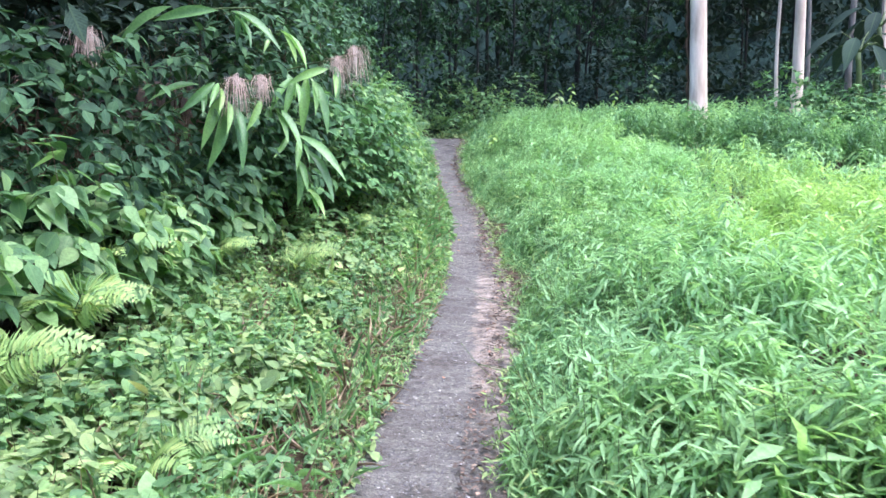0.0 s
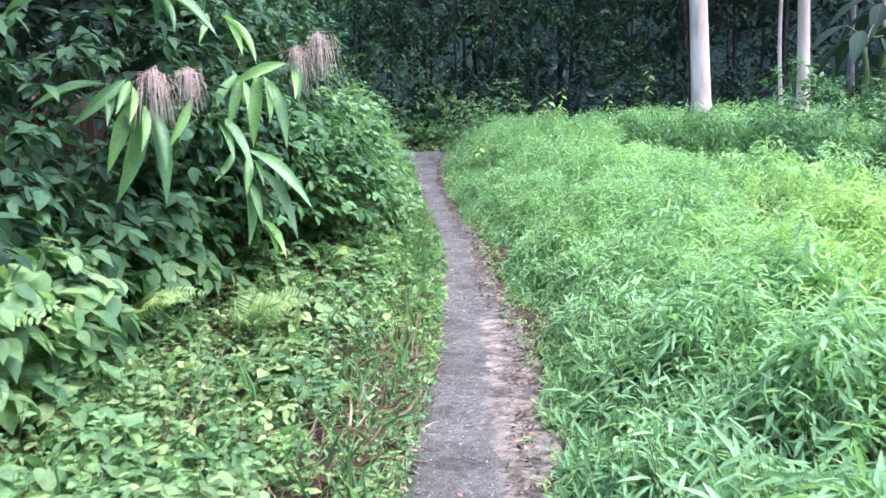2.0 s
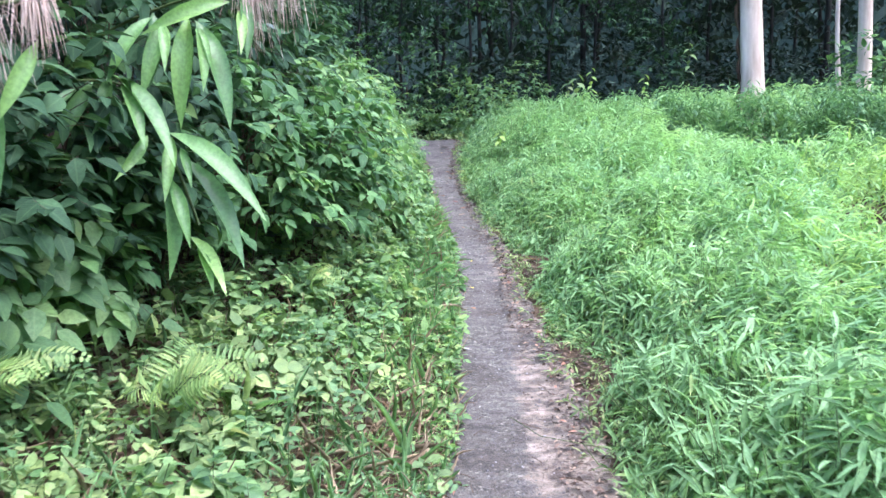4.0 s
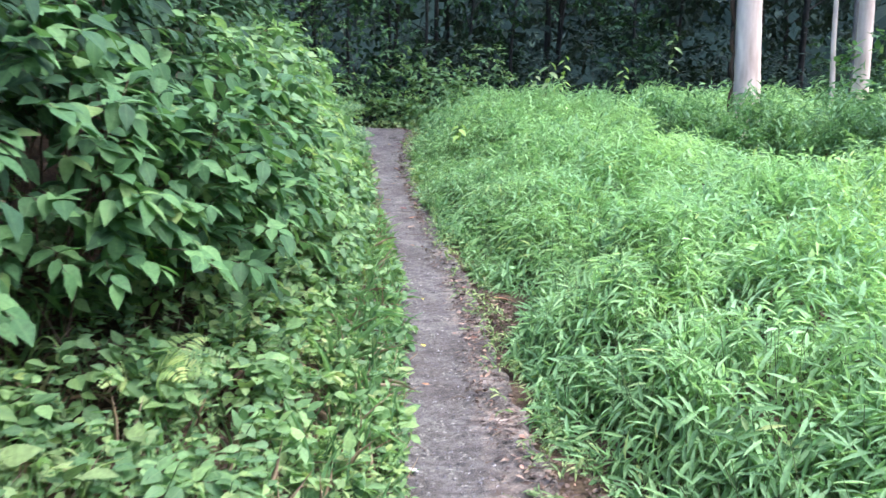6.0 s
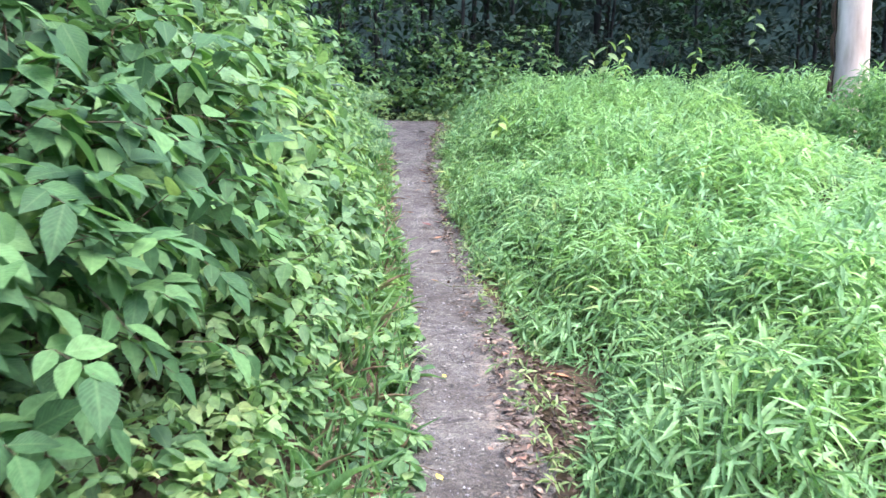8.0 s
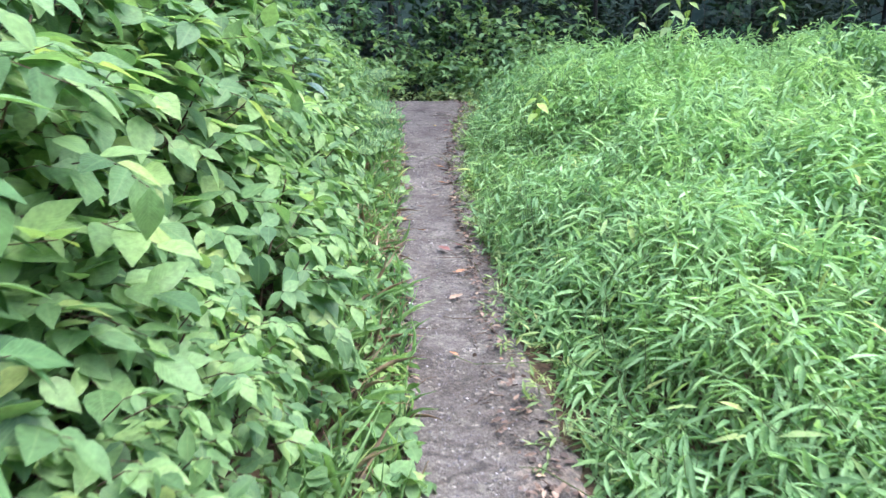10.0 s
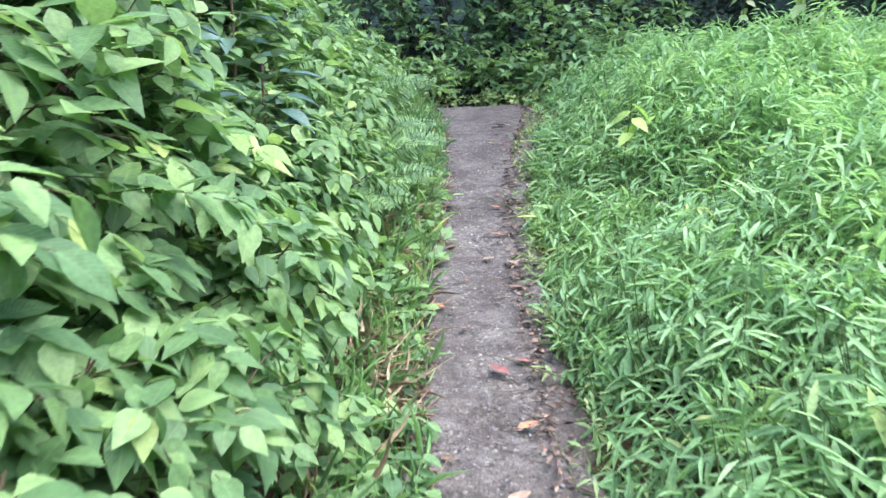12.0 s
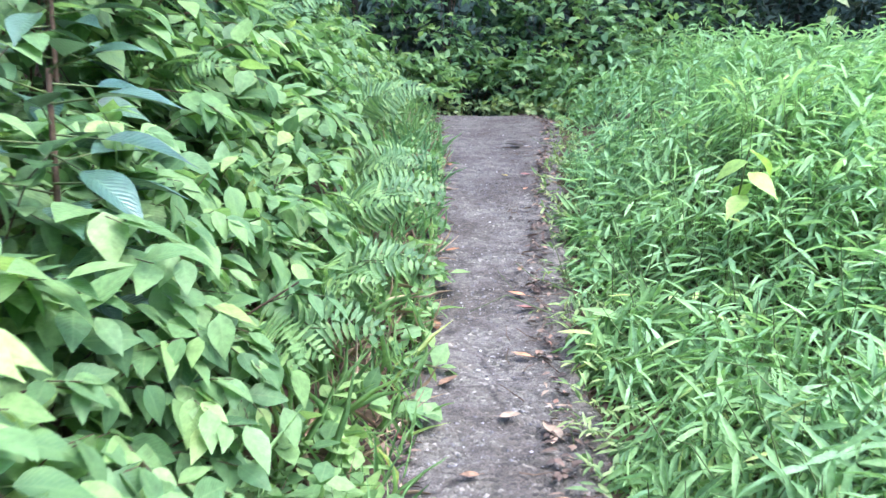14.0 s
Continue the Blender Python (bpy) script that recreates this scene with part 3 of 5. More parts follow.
def shrub(place, radius, height, leaf=0.085, mat=None, count=150, shape=None, label="leafy green shrub crowding the path bank", group="bank shrubs", facing=(0.7, -0.45, 0.3), leaves=6, ratio=0.5, name="shrub", droop=0.4, hang=0.0, single=0):
    """A bushy plant: a few bent stems from the soil and shoots over its rounded outer side."""
    root = thing(name, place, label, "shrub", group)
    foliage, wood = Soup(), Soup()
    m = count
    dirs = unit(rng.normal(0, 1, (m * 4, 3)) + np.array(facing) * 0.9)
    dirs = dirs[dirs[:, 2] > -0.15][:m]
    m = len(dirs)
    depth = 1 - 0.5 * rng.uniform(0, 1, m) ** 2
    bumpy = 1 + 0.14 * np.sin(dirs[:, 0] * 5 + place[0] * 3) + 0.14 * np.sin(dirs[:, 1] * 6 + place[1] * 2) + 0.08 * rng.normal(0, 1, m)
    mid = np.array((0, 0, height * 0.42))
    p = mid + dirs * (depth * bumpy)[:, None] * np.array((radius, radius, height * 0.58))
    p[:, 2] = np.maximum(p[:, 2], 0.02)
    size = leaf * 2.2
    way = dirs * 0.8 + np.array(facing) * 0.4 + np.array((0, 0, 0.25)) + rng.normal(0, 0.3, (m, 3))
    sprays(foliage, shape or OVATE, p - unit(way) * size * 0.6, way, size * rng.uniform(0.7, 1.3, m), leaves, leaf, leaf * ratio, droop, 0.9, 0.0022 if single else 0, 0, 0, wood, 0.33, hang=hang)
    k = max(5, m // 12)
    pick = rng.permutation(m)[:k]
    a = rng.normal(0, radius * 0.2, (k, 3)) * np.array((1, 1, 0)) - np.array((0, 0, 0.05))
    c = p[pick]
    b = (a + c) / 2 + np.array((0, 0, height * 0.12))
    tubes(wood, a, b, c, 0.006, 0.003)
    part("foliage", foliage.mesh("foliage", [mat or M_BROAD]), root)
    if single:
        data = big_leaf(mat or M_BROAD)
        for i in range(single):
            d = Vector(unit(np.array(facing) * 1.3 + rng.normal(0, 0.75, 3)))
            d.z = abs(d.z) * 0.9
            at = Vector(mid) + Vector((d.x * radius, d.y * radius, d.z * height * 0.58)) * rng.uniform(0.95, 1.12)
            way = Vector(unit(np.array((d.x * 0.8, d.y * 0.8, -0.25 - 0.8 * hang)) + rng.normal(0, 0.4, 3)))
            face = Vector((d.x * (0.5 + hang), d.y * (0.5 + hang), 0.9)) + Vector(rng.normal(0, 0.3, 3))
            x = way.cross(face).normalized()
            turn = Matrix((x, way, x.cross(way))).transposed().to_4x4()
            size = leaf * rng.uniform(0.85, 1.3)
            one = part("leaf", big_leaf(M_YELLOWER) if rng.rand() < 0.02 else data, root)
            one.matrix_basis = Matrix.Translation(at - way * size * 0.4) @ turn @ Matrix.Diagonal((size * ratio, size, size, 1))
    tagged(part("stem_tangle", wood.mesh("stem_tangle", [M_TWIG]), root), kind="stuff")
    return root


def on_ground(x, y, sink=0.03):
    return (x, y, float(ground(np.array(x), np.array(y))) - sink)


def bank_shrubs():
    broad = ["broad-leaved green shrub leaning over the path edge", "tangled green shrub with pointed oval leaves on the bank", "leafy shrub with drooping shoots on the bank"]
    # low front row along the steep part of the bank
    for y in np.arange(10.5, 21.5, 0.42):
        lush = 10.5 < y < 16.5
        x = float(left(y)) - (0.62 if y < 16 else 0.75) + rng.uniform(-0.08, 0.05) - 0.5 * max(0.0, 9.5 - y)
        shrub(on_ground(x, y), 0.36, 0.62 + 0.15 * rng.rand(), 0.065 if y < 12 or not lush else 0.09, M_LUSH, 68, label=broad[0], ratio=0.58, single=26 if lush else 14, hang=0.35)
    # between, on the steep part
    for y in np.arange(10.6, 15.8, 0.5):
        x = float(left(y)) - 0.92 + rng.uniform(-0.06, 0.06)
        shrub(on_ground(x, y), 0.4, 0.8 + 0.15 * rng.rand(), 0.1 if y < 12 else 0.108, M_LUSH, 62, label=broad[0], ratio=0.6, single=16, hang=0.15)
    # weedy foot of the bank
    for x, y, h in ((-0.85, 8.2, 0.3), (-1.15, 8.7, 0.4), (-0.8, 9.1, 0.32), (-1.2, 9.5, 0.45), (-0.75, 9.8, 0.35), (-1.1, 10.1, 0.5), (-0.6, 10.4, 0.35), (-1.5, 8.3, 0.4), (-1.55, 9.0, 0.5)):
        shrub(on_ground(x, y), 0.3, h, 0.08, M_LUSH, 40, HEART, label="small weedy shrub at the foot of the bank", ratio=0.6, single=8)
    # leafy clumps among the weeds
    for k in range(36):
        x, y = -0.95 - 1.25 * ((k * 0.618) % 1), 2.6 + 5.2 * k / 36
        if y > 5.4 and -1.85 < x < -1.15:
            continue
        shrub(on_ground(x, y), 0.24, 0.2 + 0.18 * rng.rand(), 0.095, (M_LUSH, M_HERB, M_LUSH)[k % 3], 20, HEART, label="low leafy weed clump on the clearing floor", group="weed clumps", ratio=0.66, single=7, name="weed_clump", hang=0.2)
    # second row
    for y in np.arange(7.6, 22, 0.6):
        x = float(left(y)) - 1.15 + rng.uniform(-0.12, 0.1) - 0.45 * max(0.0, 9.5 - y)
        low = y > 16.5
        if 14.2 < y < 15.6:
            continue
        shrub(on_ground(x, y), 0.55, (0.8 if low else 1.35) + 0.25 * rng.rand(), 0.11 if y < 11 else 0.118, M_LUSH if y > 11.0 else M_BROAD, 130 if y < 11 else 120, label=broad[1], ratio=0.58, single=28, hang=0.25 if y < 11 else 0.15)
    # third row
    for y in list(np.arange(-4.5, 0.5, 1.2)) + list(np.arange(4.5, 23, 0.85)):
        x = float(left(y)) - 1.95 + rng.uniform(-0.15, 0.15) - 0.3 * max(0.0, 8.0 - y) * (y > 4)
        low = y > 16.5
        shrub(on_ground(x, y), 0.8, (1.3 if low else 2.0) + 0.35 * rng.rand(), 0.125, M_BROAD_SHADED, 150, OVATE_FAR, label=broad[2], ratio=0.55, single=14, hang=0.3)
    # tall growth behind
    for y in np.arange(-5.0, 25, 1.3):
        x = float(left(y)) - 3.4 + rng.uniform(-0.3, 0.2) - (0.5 if y < 7 else 0)
        shrub(on_ground(x, y), 1.2, (2.2 if y > 17 else 3.3) + 0.6 * rng.rand(), 0.2, M_BROAD_SHADED if y > 10 else M_WOODS_SHADED, 140, OVATE_FAR, label="tall shrub at the forest edge, shade put into its leaf colour", group="forest edge shrubs")
    # the lower clearing edge, where the walk begins
    for y, x, h in ((1.6, -2.6, 0.9), (2.6, -2.4, 1.2), (3.6, -2.5, 1.4), (4.4, -2.4, 1.3), (5.2, -2.3, 1.2), (5.9, -2.25, 1.05), (6.7, -2.3, 1.15), (7.4, -2.1, 1.0), (5.4, -2.9, 1.0)):
        shrub(on_ground(x, y), 0.5, h, 0.15, M_BROAD if x < -2.6 else M_LUSH, 70, HEART, label="broad-leaved shrub behind the low weeds", ratio=0.58, single=24, hang=0.45)


bank_shrubs()


# ---- weeds and grass blades beside the path ----
def weeds():
    herb, blades, dry = Soup(), Soup(), Soup()
    kinds = (0, 3, 0)

    def spot(count, y0, y1, far_out, gap=0.0):
        y = rng.uniform(y0, y1, count)
        x = left(y) + 0.02 - gap - far_out * rng.uniform(0, 1, count) ** 1.2
        return x, y
    for count, y0, y1, far_out, leaf in ((300, -5, 1.0, 2.0, 0.08), (2600, 0.8, 9.8, 2.0, 0.036), (2600, 0.8, 9.8, 2.0, 0.046), (1300, 0.8, 9.8, 2.0, 0.055), (1300, 9.0, 21.5, 0.55, 0.055), (700, 8.5, 17.0, 0.7, 0.085), (240, 2.0, 9.0, 1.7, 0.078), (240, 2.5, 9.8, 1.4, 0.105), (500, 2.5, 8.0, 1.3, 0.062), (300, 7.5, 10.6, 1.5, 0.065), (500, 7.5, 10.6, 1.5, 0.046)):
        x, y = spot(count, y0, y1, far_out, 0.9 if leaf > 0.1 or leaf == 0.062 else 0.0)
        turn = kinds[int(leaf * 1000) % 3]
        keep = lumps(x * 1.3 + 40 * leaf * 10, y * 1.3, 1.6) > -0.2
        x, y = x[keep], y[keep]
        count = len(x)
        high = 0.03 + np.where(y > 9, 0.42, np.where(left(y) - x > 1.9, 0.4, 0.2)) * rng.uniform(0, 1, count) * np.clip((left(y) - x) * 1.6, 0.12, 1)
        p = np.stack((x, y, ground(x, y) + high), 1)
        d = rng.normal(0, 0.6, (count, 3)) + np.array((0.25, -0.25, 0.75))
        sprays(herb, LANCE if leaf == 0.046 else OVATE_LOW if leaf < 0.1 else HEART, p - unit(d) * 0.04, d, leaf * 1.9, 5, leaf, leaf * (0.3 if leaf == 0.046 else 0.45 + 0.25 * rng.rand()), 0.3, 1.0, 0.0013 if leaf > 0.05 else 0, slot=turn, jit=0.4)
    # upright stems standing out of the carpet
    n = 420
    y = rng.uniform(1.6, 9.2, n)
    x = left(y) - 0.35 - 1.75 * rng.uniform(0, 1, n) ** 0.8
    a = np.stack((x, y, ground(x, y)), 1)
    c = a + np.stack((rng.normal(0.02, 0.06, n), rng.normal(-0.02, 0.06, n), rng.uniform(0.16, 0.42, n)), 1)
    tubes(herb, a, (a + c) / 2 + rng.normal(0, 0.012, (n, 3)), c, 0.0026, 0.0014, 1)
    for u in (0.45, 0.62, 0.78, 0.92, 1.0):
        for side in (-1, 1):
            way = unit(rng.normal(0, 1, (n, 3)) * np.array((1, 1, 0.1))) * side + np.array((0.1, -0.1, 0.12))
            lay(herb, OVATE, a + (c - a) * u, way, rng.normal(0, 0.3, (n, 3)) + np.array((0.1, -0.3, 1.0)), rng.uniform(0.05, 0.085, n) * (1.25 - 0.45 * u), rng.uniform(0.022, 0.038, n), 0 if u < 0.7 else 3)
    # weeds closing the view at the crest
    y = rng.uniform(21.6, 23.4, 260)
    x = rng.uniform(-1.6, 1.3, 260)
    keep = (y > 22.2) | (x < left(y) + 0.05) | (x > right(y) - 0.05)
    x, y = x[keep], y[keep]
    p = np.stack((x, y, ground(x, y) + 0.1 * rng.uniform(0, 1, len(x))), 1)
    sprays(herb, OVATE_LOW, p, rng.normal(0, 0.5, (len(x), 3)) + np.array((0, -0.2, 0.8)), 0.14, 5, 0.08, 0.045, 0.3, 1.0, 0.0015)
    # the same weeds at the foot of the grass bank
    y = rng.uniform(1, 21, 700)
    x = right(y) + 0.03 + 0.25 * rng.uniform(0, 1, 700)
    d = rng.normal(0, 0.6, (700, 3)) + np.array((-0.3, -0.2, 0.7))
    sprays(herb, LANCE, np.stack((x, y, ground(x, y) + 0.03 * rng.rand(700)), 1), d, 0.09, 5, 0.06, 0.014, 0.3, 0.9, 0.0012)
    tagged(new("weeds", herb.mesh("weeds", [M_HERB, M_STEM, M_BROAD, M_LUSH])), "low green weeds with small rounded leaves", "weeds", kind="stuff")
    for soup, count, slim, far_out in ((blades, 4200, 0.007, 1.7), (blades, 500, 0.016, 1.9), (dry, 5200, 0.007, 1.8)):
        x, y = spot(count, 0.8, 21.5, far_out)
        few = (y < 9) | (rng.rand(count) < (1.0 if soup is blades else 0.3))
        x, y = x[few], y[few]
        count = len(x)
        x = np.where(y > 9, left(y) + 0.03 - 0.4 * (left(y) - x) / 1.7, x)
        p = np.stack((x, y, ground(x, y)), 1)
        d = rng.normal(0, 0.5, (count, 3)) * np.array((1, 1, 0.2)) + np.array((0.15, -0.1, 1.0 if soup is blades else 0.45))
        long = (rng.uniform(0.22, 0.42, count) if slim > 0.01 else rng.uniform(0.1, 0.3, count)) * np.where(left(y) - x < 0.15, 0.6, 1)
        lay(soup, BLADE, p, d, rng.normal(0, 1, (count, 3)) + np.array((0.4, -0.4, 0.3)), long, slim)
    # a dry tuft hanging over the path's edge
    n = 200
    y = np.where(rng.rand(n) < 0.6, rng.normal(14.35, 0.25, n), rng.normal(6.9, 0.35, n))
    x = left(y) - 0.04 - np.abs(rng.normal(0, 0.1, n)) - np.where(y < 9, 0.35 * rng.rand(n), 0)
    d = rng.normal(0, 0.6, (n, 3)) * np.array((1, 1, 0.25)) + np.array((0.3, -0.2, 0.25))
    lay(dry, BLADE, np.stack((x, y, ground(x, y) + 0.03), 1), d, rng.normal(0, 1, (n, 3)) + np.array((0, 0, 0.6)), rng.uniform(0.1, 0.25, n), 0.007)
    tagged(new("grass_blades", blades.mesh("grass_blades", [M_GRASS])), "thin green grass blades along the path", "grass", kind="stuff")
    tagged(new("dry_straw", dry.mesh("dry_straw", [M_STRAW])), "dry brown grass straw among the weeds", "straw", kind="stuff")


weeds()


# ---- litter and gravel ----
def litter():
    dead, stones, twigs = Soup(), Soup(), Soup()
    for count, on_left in ((6500, True), (4200, False)):
        y = rng.uniform(1.5, 22.5, count)
        out = np.abs(rng.normal(0, 1, count))
        x = left(y) + 0.06 - out * np.where(y < 9.5, 0.85, 0.13) if on_left else right(y) - np.where(y < 13, 0.13, 0.05) + out * 0.09 * np.where(y < 13, 1.7, 0.8) + bay(y) * rng.uniform(0, 1.2, count)
        thin = (y < 12) | (rng.rand(count) < 0.7)
        x, y = x[thin], y[thin]
        count = len(x)
        bare = np.where(on_left, x > left(y), x < right(y))
        z = np.where(bare, rise(y) + 0.012, ground(x, y)) + 0.006 + 0.012 * rng.rand(count)
        lay(dead, OVATE_FAR, np.stack((x, y, z), 1), rng.normal(0, 1, (count, 3)) * np.array((1, 1, 0.12)), rng.normal(0, 0.35, (count, 3)) + np.array((0, 0, 1.0)), rng.uniform(0.012, 0.055, count), rng.uniform(0.007, 0.024, count))
    # the littered bays in the grass
    n = 900
    y = np.where(rng.rand(n) < 0.65, rng.normal(11.2, 0.4, n), rng.normal(8.4, 0.5, n))
    x = right(y) + rng.uniform(-0.1, 1.15, n) * (bay(y) + 0.1)
    lay(dead, OVATE_FAR, np.stack((x, y, np.where(x < right(y) + 0.08, rise(y) + 0.014, ground(x, y) - 0.012) + 0.01 * rng.rand(n)), 1), rng.normal(0, 1, (n, 3)) * np.array((1, 1, 0.15)), rng.normal(0, 0.35, (n, 3)) + np.array((0, 0, 1.0)), rng.uniform(0.015, 0.06, n), rng.uniform(0.008, 0.03, n))
    tagged(new("leaf_litter", dead.mesh("leaf_litter", [M_LITTER])), "brown and reddish dead leaves along the path edges", "leaf litter", kind="stuff")
    n = 14000
    y = 1.5 + 20.5 * rng.uniform(0, 1, n)
    u = np.clip(rng.normal(0.45, 0.24, n), 0.02, 0.98)
    x = left(y) + (right(y) - left(y)) * u
    r = 0.0025 + 0.007 * rng.uniform(0, 1, n) ** 5
    oct_v = np.array(((1, 0, 0), (0, 1, 0), (-1, 0, 0), (0, -1, 0), (0, 0, 0.7), (0, 0, -0.7)), float)
    oct_f = np.array(((0, 1, 4), (1, 2, 4), (2, 3, 4), (3, 0, 4), (1, 0, 5), (2, 1, 5), (3, 2, 5), (0, 3, 5)))
    v = np.stack((x, y, rise(y) + 0.002 - 0.015 * np.sin(u * math.pi) + 0.01), 1)[:, None] + (oct_v[None] * rng.uniform(0.6, 1.4, (n, 6, 3))) * r[:, None, None]
    stones.add(v.reshape(-1, 3), (oct_f[None] + (np.arange(n) * 6)[:, None, None]).reshape(-1, 3), np.zeros((n * 6, 2)))
    tagged(new("gravel", stones.mesh("gravel", [M_STONE], False)), "small grey and whitish gravel stones on the path", "gravel", kind="stuff")
    n = 420
    y = rng.uniform(1.8, 22, n)
    u = np.where(rng.rand(n) < 0.5, rng.uniform(-0.15, 0.2, n), rng.uniform(0.65, 1.2, n))
    x = left(y) + (right(y) - left(y)) * u
    a = np.stack((x, y, rise(y) + 0.016), 1)
    d = rng.normal(0, 1, (n, 3)) * np.array((1, 1, 0.05))
    long = rng.uniform(0.03, 0.16, n)[:, None]
    c = a + unit(d) * long
    c[:, 2] = rise(c[:, 1]) + 0.018
    tubes(twigs, a, (a + c) / 2 + rng.normal(0, 0.008, (n, 3)), c, 0.0025, 0.0014)
    tagged(new("twigs", twigs.mesh("twigs", [M_TWIG])), "scattered thin brown twigs on the gravel", "twigs", kind="stuff")


litter()


def fallen_leaf(x, y, size, turn, mat, label, wide=0.5, up=0.02):
    """One large fallen leaf, cupped and with a stalk."""
    me = bpy.data.meshes.new("fallen_leaf")
    size *= 0.66
    bm = bmesh.new()
    rows, cols = 9, 6
    grid = []
    for i in range(rows):
        t = i / (rows - 1)
        w = wide * size * (math.sin(math.pi * t ** 0.8) ** 0.8 if 0 < t < 1 else 0.03) / 2
        grid.append([bm.verts.new(((j / (cols - 1) * 2 - 1) * w, (t - 0.5) * size, 0.07 * size * (j / (cols - 1) * 2 - 1) ** 2 * w / (wide * size / 2) + 0.04 * size * (2 * t - 1) ** 2 + 0.012 * size * math.sin(7 * t + j))) for j in range(cols)])
    for i in range(rows - 1):
        for j in range(cols - 1):
            bm.faces.new((grid[i][j], grid[i][j + 1], grid[i + 1][j + 1], grid[i + 1][j]))
    base = Vector((0, -0.5 * size, 0.04 * size))
    ring = [[bm.verts.new(base + Vector((math.cos(a) * 0.012 * size, -s * 0.22 * size, math.sin(a) * 0.012 * size + 0.04 * size * s))) for a in (0, 2.1, 4.2)] for s in (0, 1)]
    for k in range(3):
        bm.faces.new((ring[0][k], ring[0][(k + 1) % 3], ring[1][(k + 1) % 3], ring[1][k]))
    bm.to_mesh(me)
    bm.free()
    me.materials.append(mat)
    me.shade_smooth()
    ob = new("fallen_leaf", me)
    s = float(rise(np.array(y + 0.1)) - rise(np.array(y - 0.1))) / 0.2
    ob.matrix_world = pose(x, y, float(rise(np.array(y))) + up, math.degrees(math.atan(s)), rng.uniform(-10, 10), turn)
    return tagged(ob, label, "fallen leaf", "fallen leaves on the path")


for row in ((0.08, 8.95, 0.12, 60, M_PALE, "pale whitish fallen leaf lying on the gravel"), (0.11, 11.9, 0.11, 100, M_PALE, "pale whitish fallen leaf lying on the gravel"),
            (0.03, 13.6, 0.07, 20, M_PALE, "pale whitish fallen leaf lying on the gravel"), (0.27, 11.47, 0.07, 10, M_YELLOW, "small yellow fallen leaf lying on the gravel"),
            (0.22, 10.5, 0.08, 25, M_YELLOW, "small yellow fallen leaf lying on the gravel"), (0.86, 11.5, 0.19, 80, M_ORANGE, "large orange fallen leaf beside the path"),
            (0.27, 15.69, 0.16, 30, M_TAN, "curled tan fallen leaf at the path edge"), (-0.27, 18.2, 0.2, 110, M_TAN, "large curled tan fallen leaf at the path edge"),
            (-0.26, 17.37, 0.16, 70, M_RED, "reddish brown fallen leaf at the path edge"), (0.17, 19.97, 0.26, 75, M_PALE, "large pale fallen leaf at the path edge"),
            (0.17, 16.72, 0.12, 85, M_ORANGE, "orange brown fallen leaf on the gravel"), (-0.18, 15.62, 0.13, 40, M_RED, "reddish brown fallen leaf at the path edge"),
            (0.03, 15.45, 0.1, 120, M_BROWN, "dull brown fallen leaf at the path edge"), (0.3, 14.6, 0.12, 75, M_RED, "reddish brown fallen leaf at the path edge"),
            (-0.2, 5.75, 0.11, 60, M_TAN, "curled tan fallen leaf at the path edge"), (0.02, 5.2, 0.06, 15, M_ORANGE, "small orange fallen leaf on the gravel"),
            (0.05, 14.9, 0.1, 140, M_ORANGE, "orange brown fallen leaf on the gravel"), (-0.15, 16.4, 0.12, 10, M_ORANGE, "orange brown fallen leaf at the path edge"),
            (0.25, 13.0, 0.08, 50, M_ORANGE, "orange brown fallen leaf on the gravel"), (0.2, 9.9, 0.07, 80, M_ORANGE, "small orange fallen leaf on the gravel"),
            (0.1, 18.6, 0.08, 60, M_YELLOW, "small yellow fallen leaf lying on the gravel"), (-0.3, 19.0, 0.15, 20, M_ORANGE, "orange brown fallen leaf at the path edge")):
    fallen_leaf(*row)
for k in range(34):
    y = 13.6 + 7.0 * ((k + 0.5) / 34)
    x = float(left(y)) + 0.05 + 0.05 * rng.randn() if k % 2 else float(right(y)) - 0.07 + 0.05 * rng.randn()
    mat, hue = ((M_TAN, "curled tan"), (M_BROWN, "dull brown"), (M_ORANGE, "orange brown"), (M_BROWN, "dull brown"), (M_RED, "reddish brown"))[k % 5]
    fallen_leaf(x, y, 0.08 + 0.08 * rng.rand(), 360 * rng.rand(), mat, hue + " fallen leaf at the path edge", 0.4 + 0.2 * rng.rand())


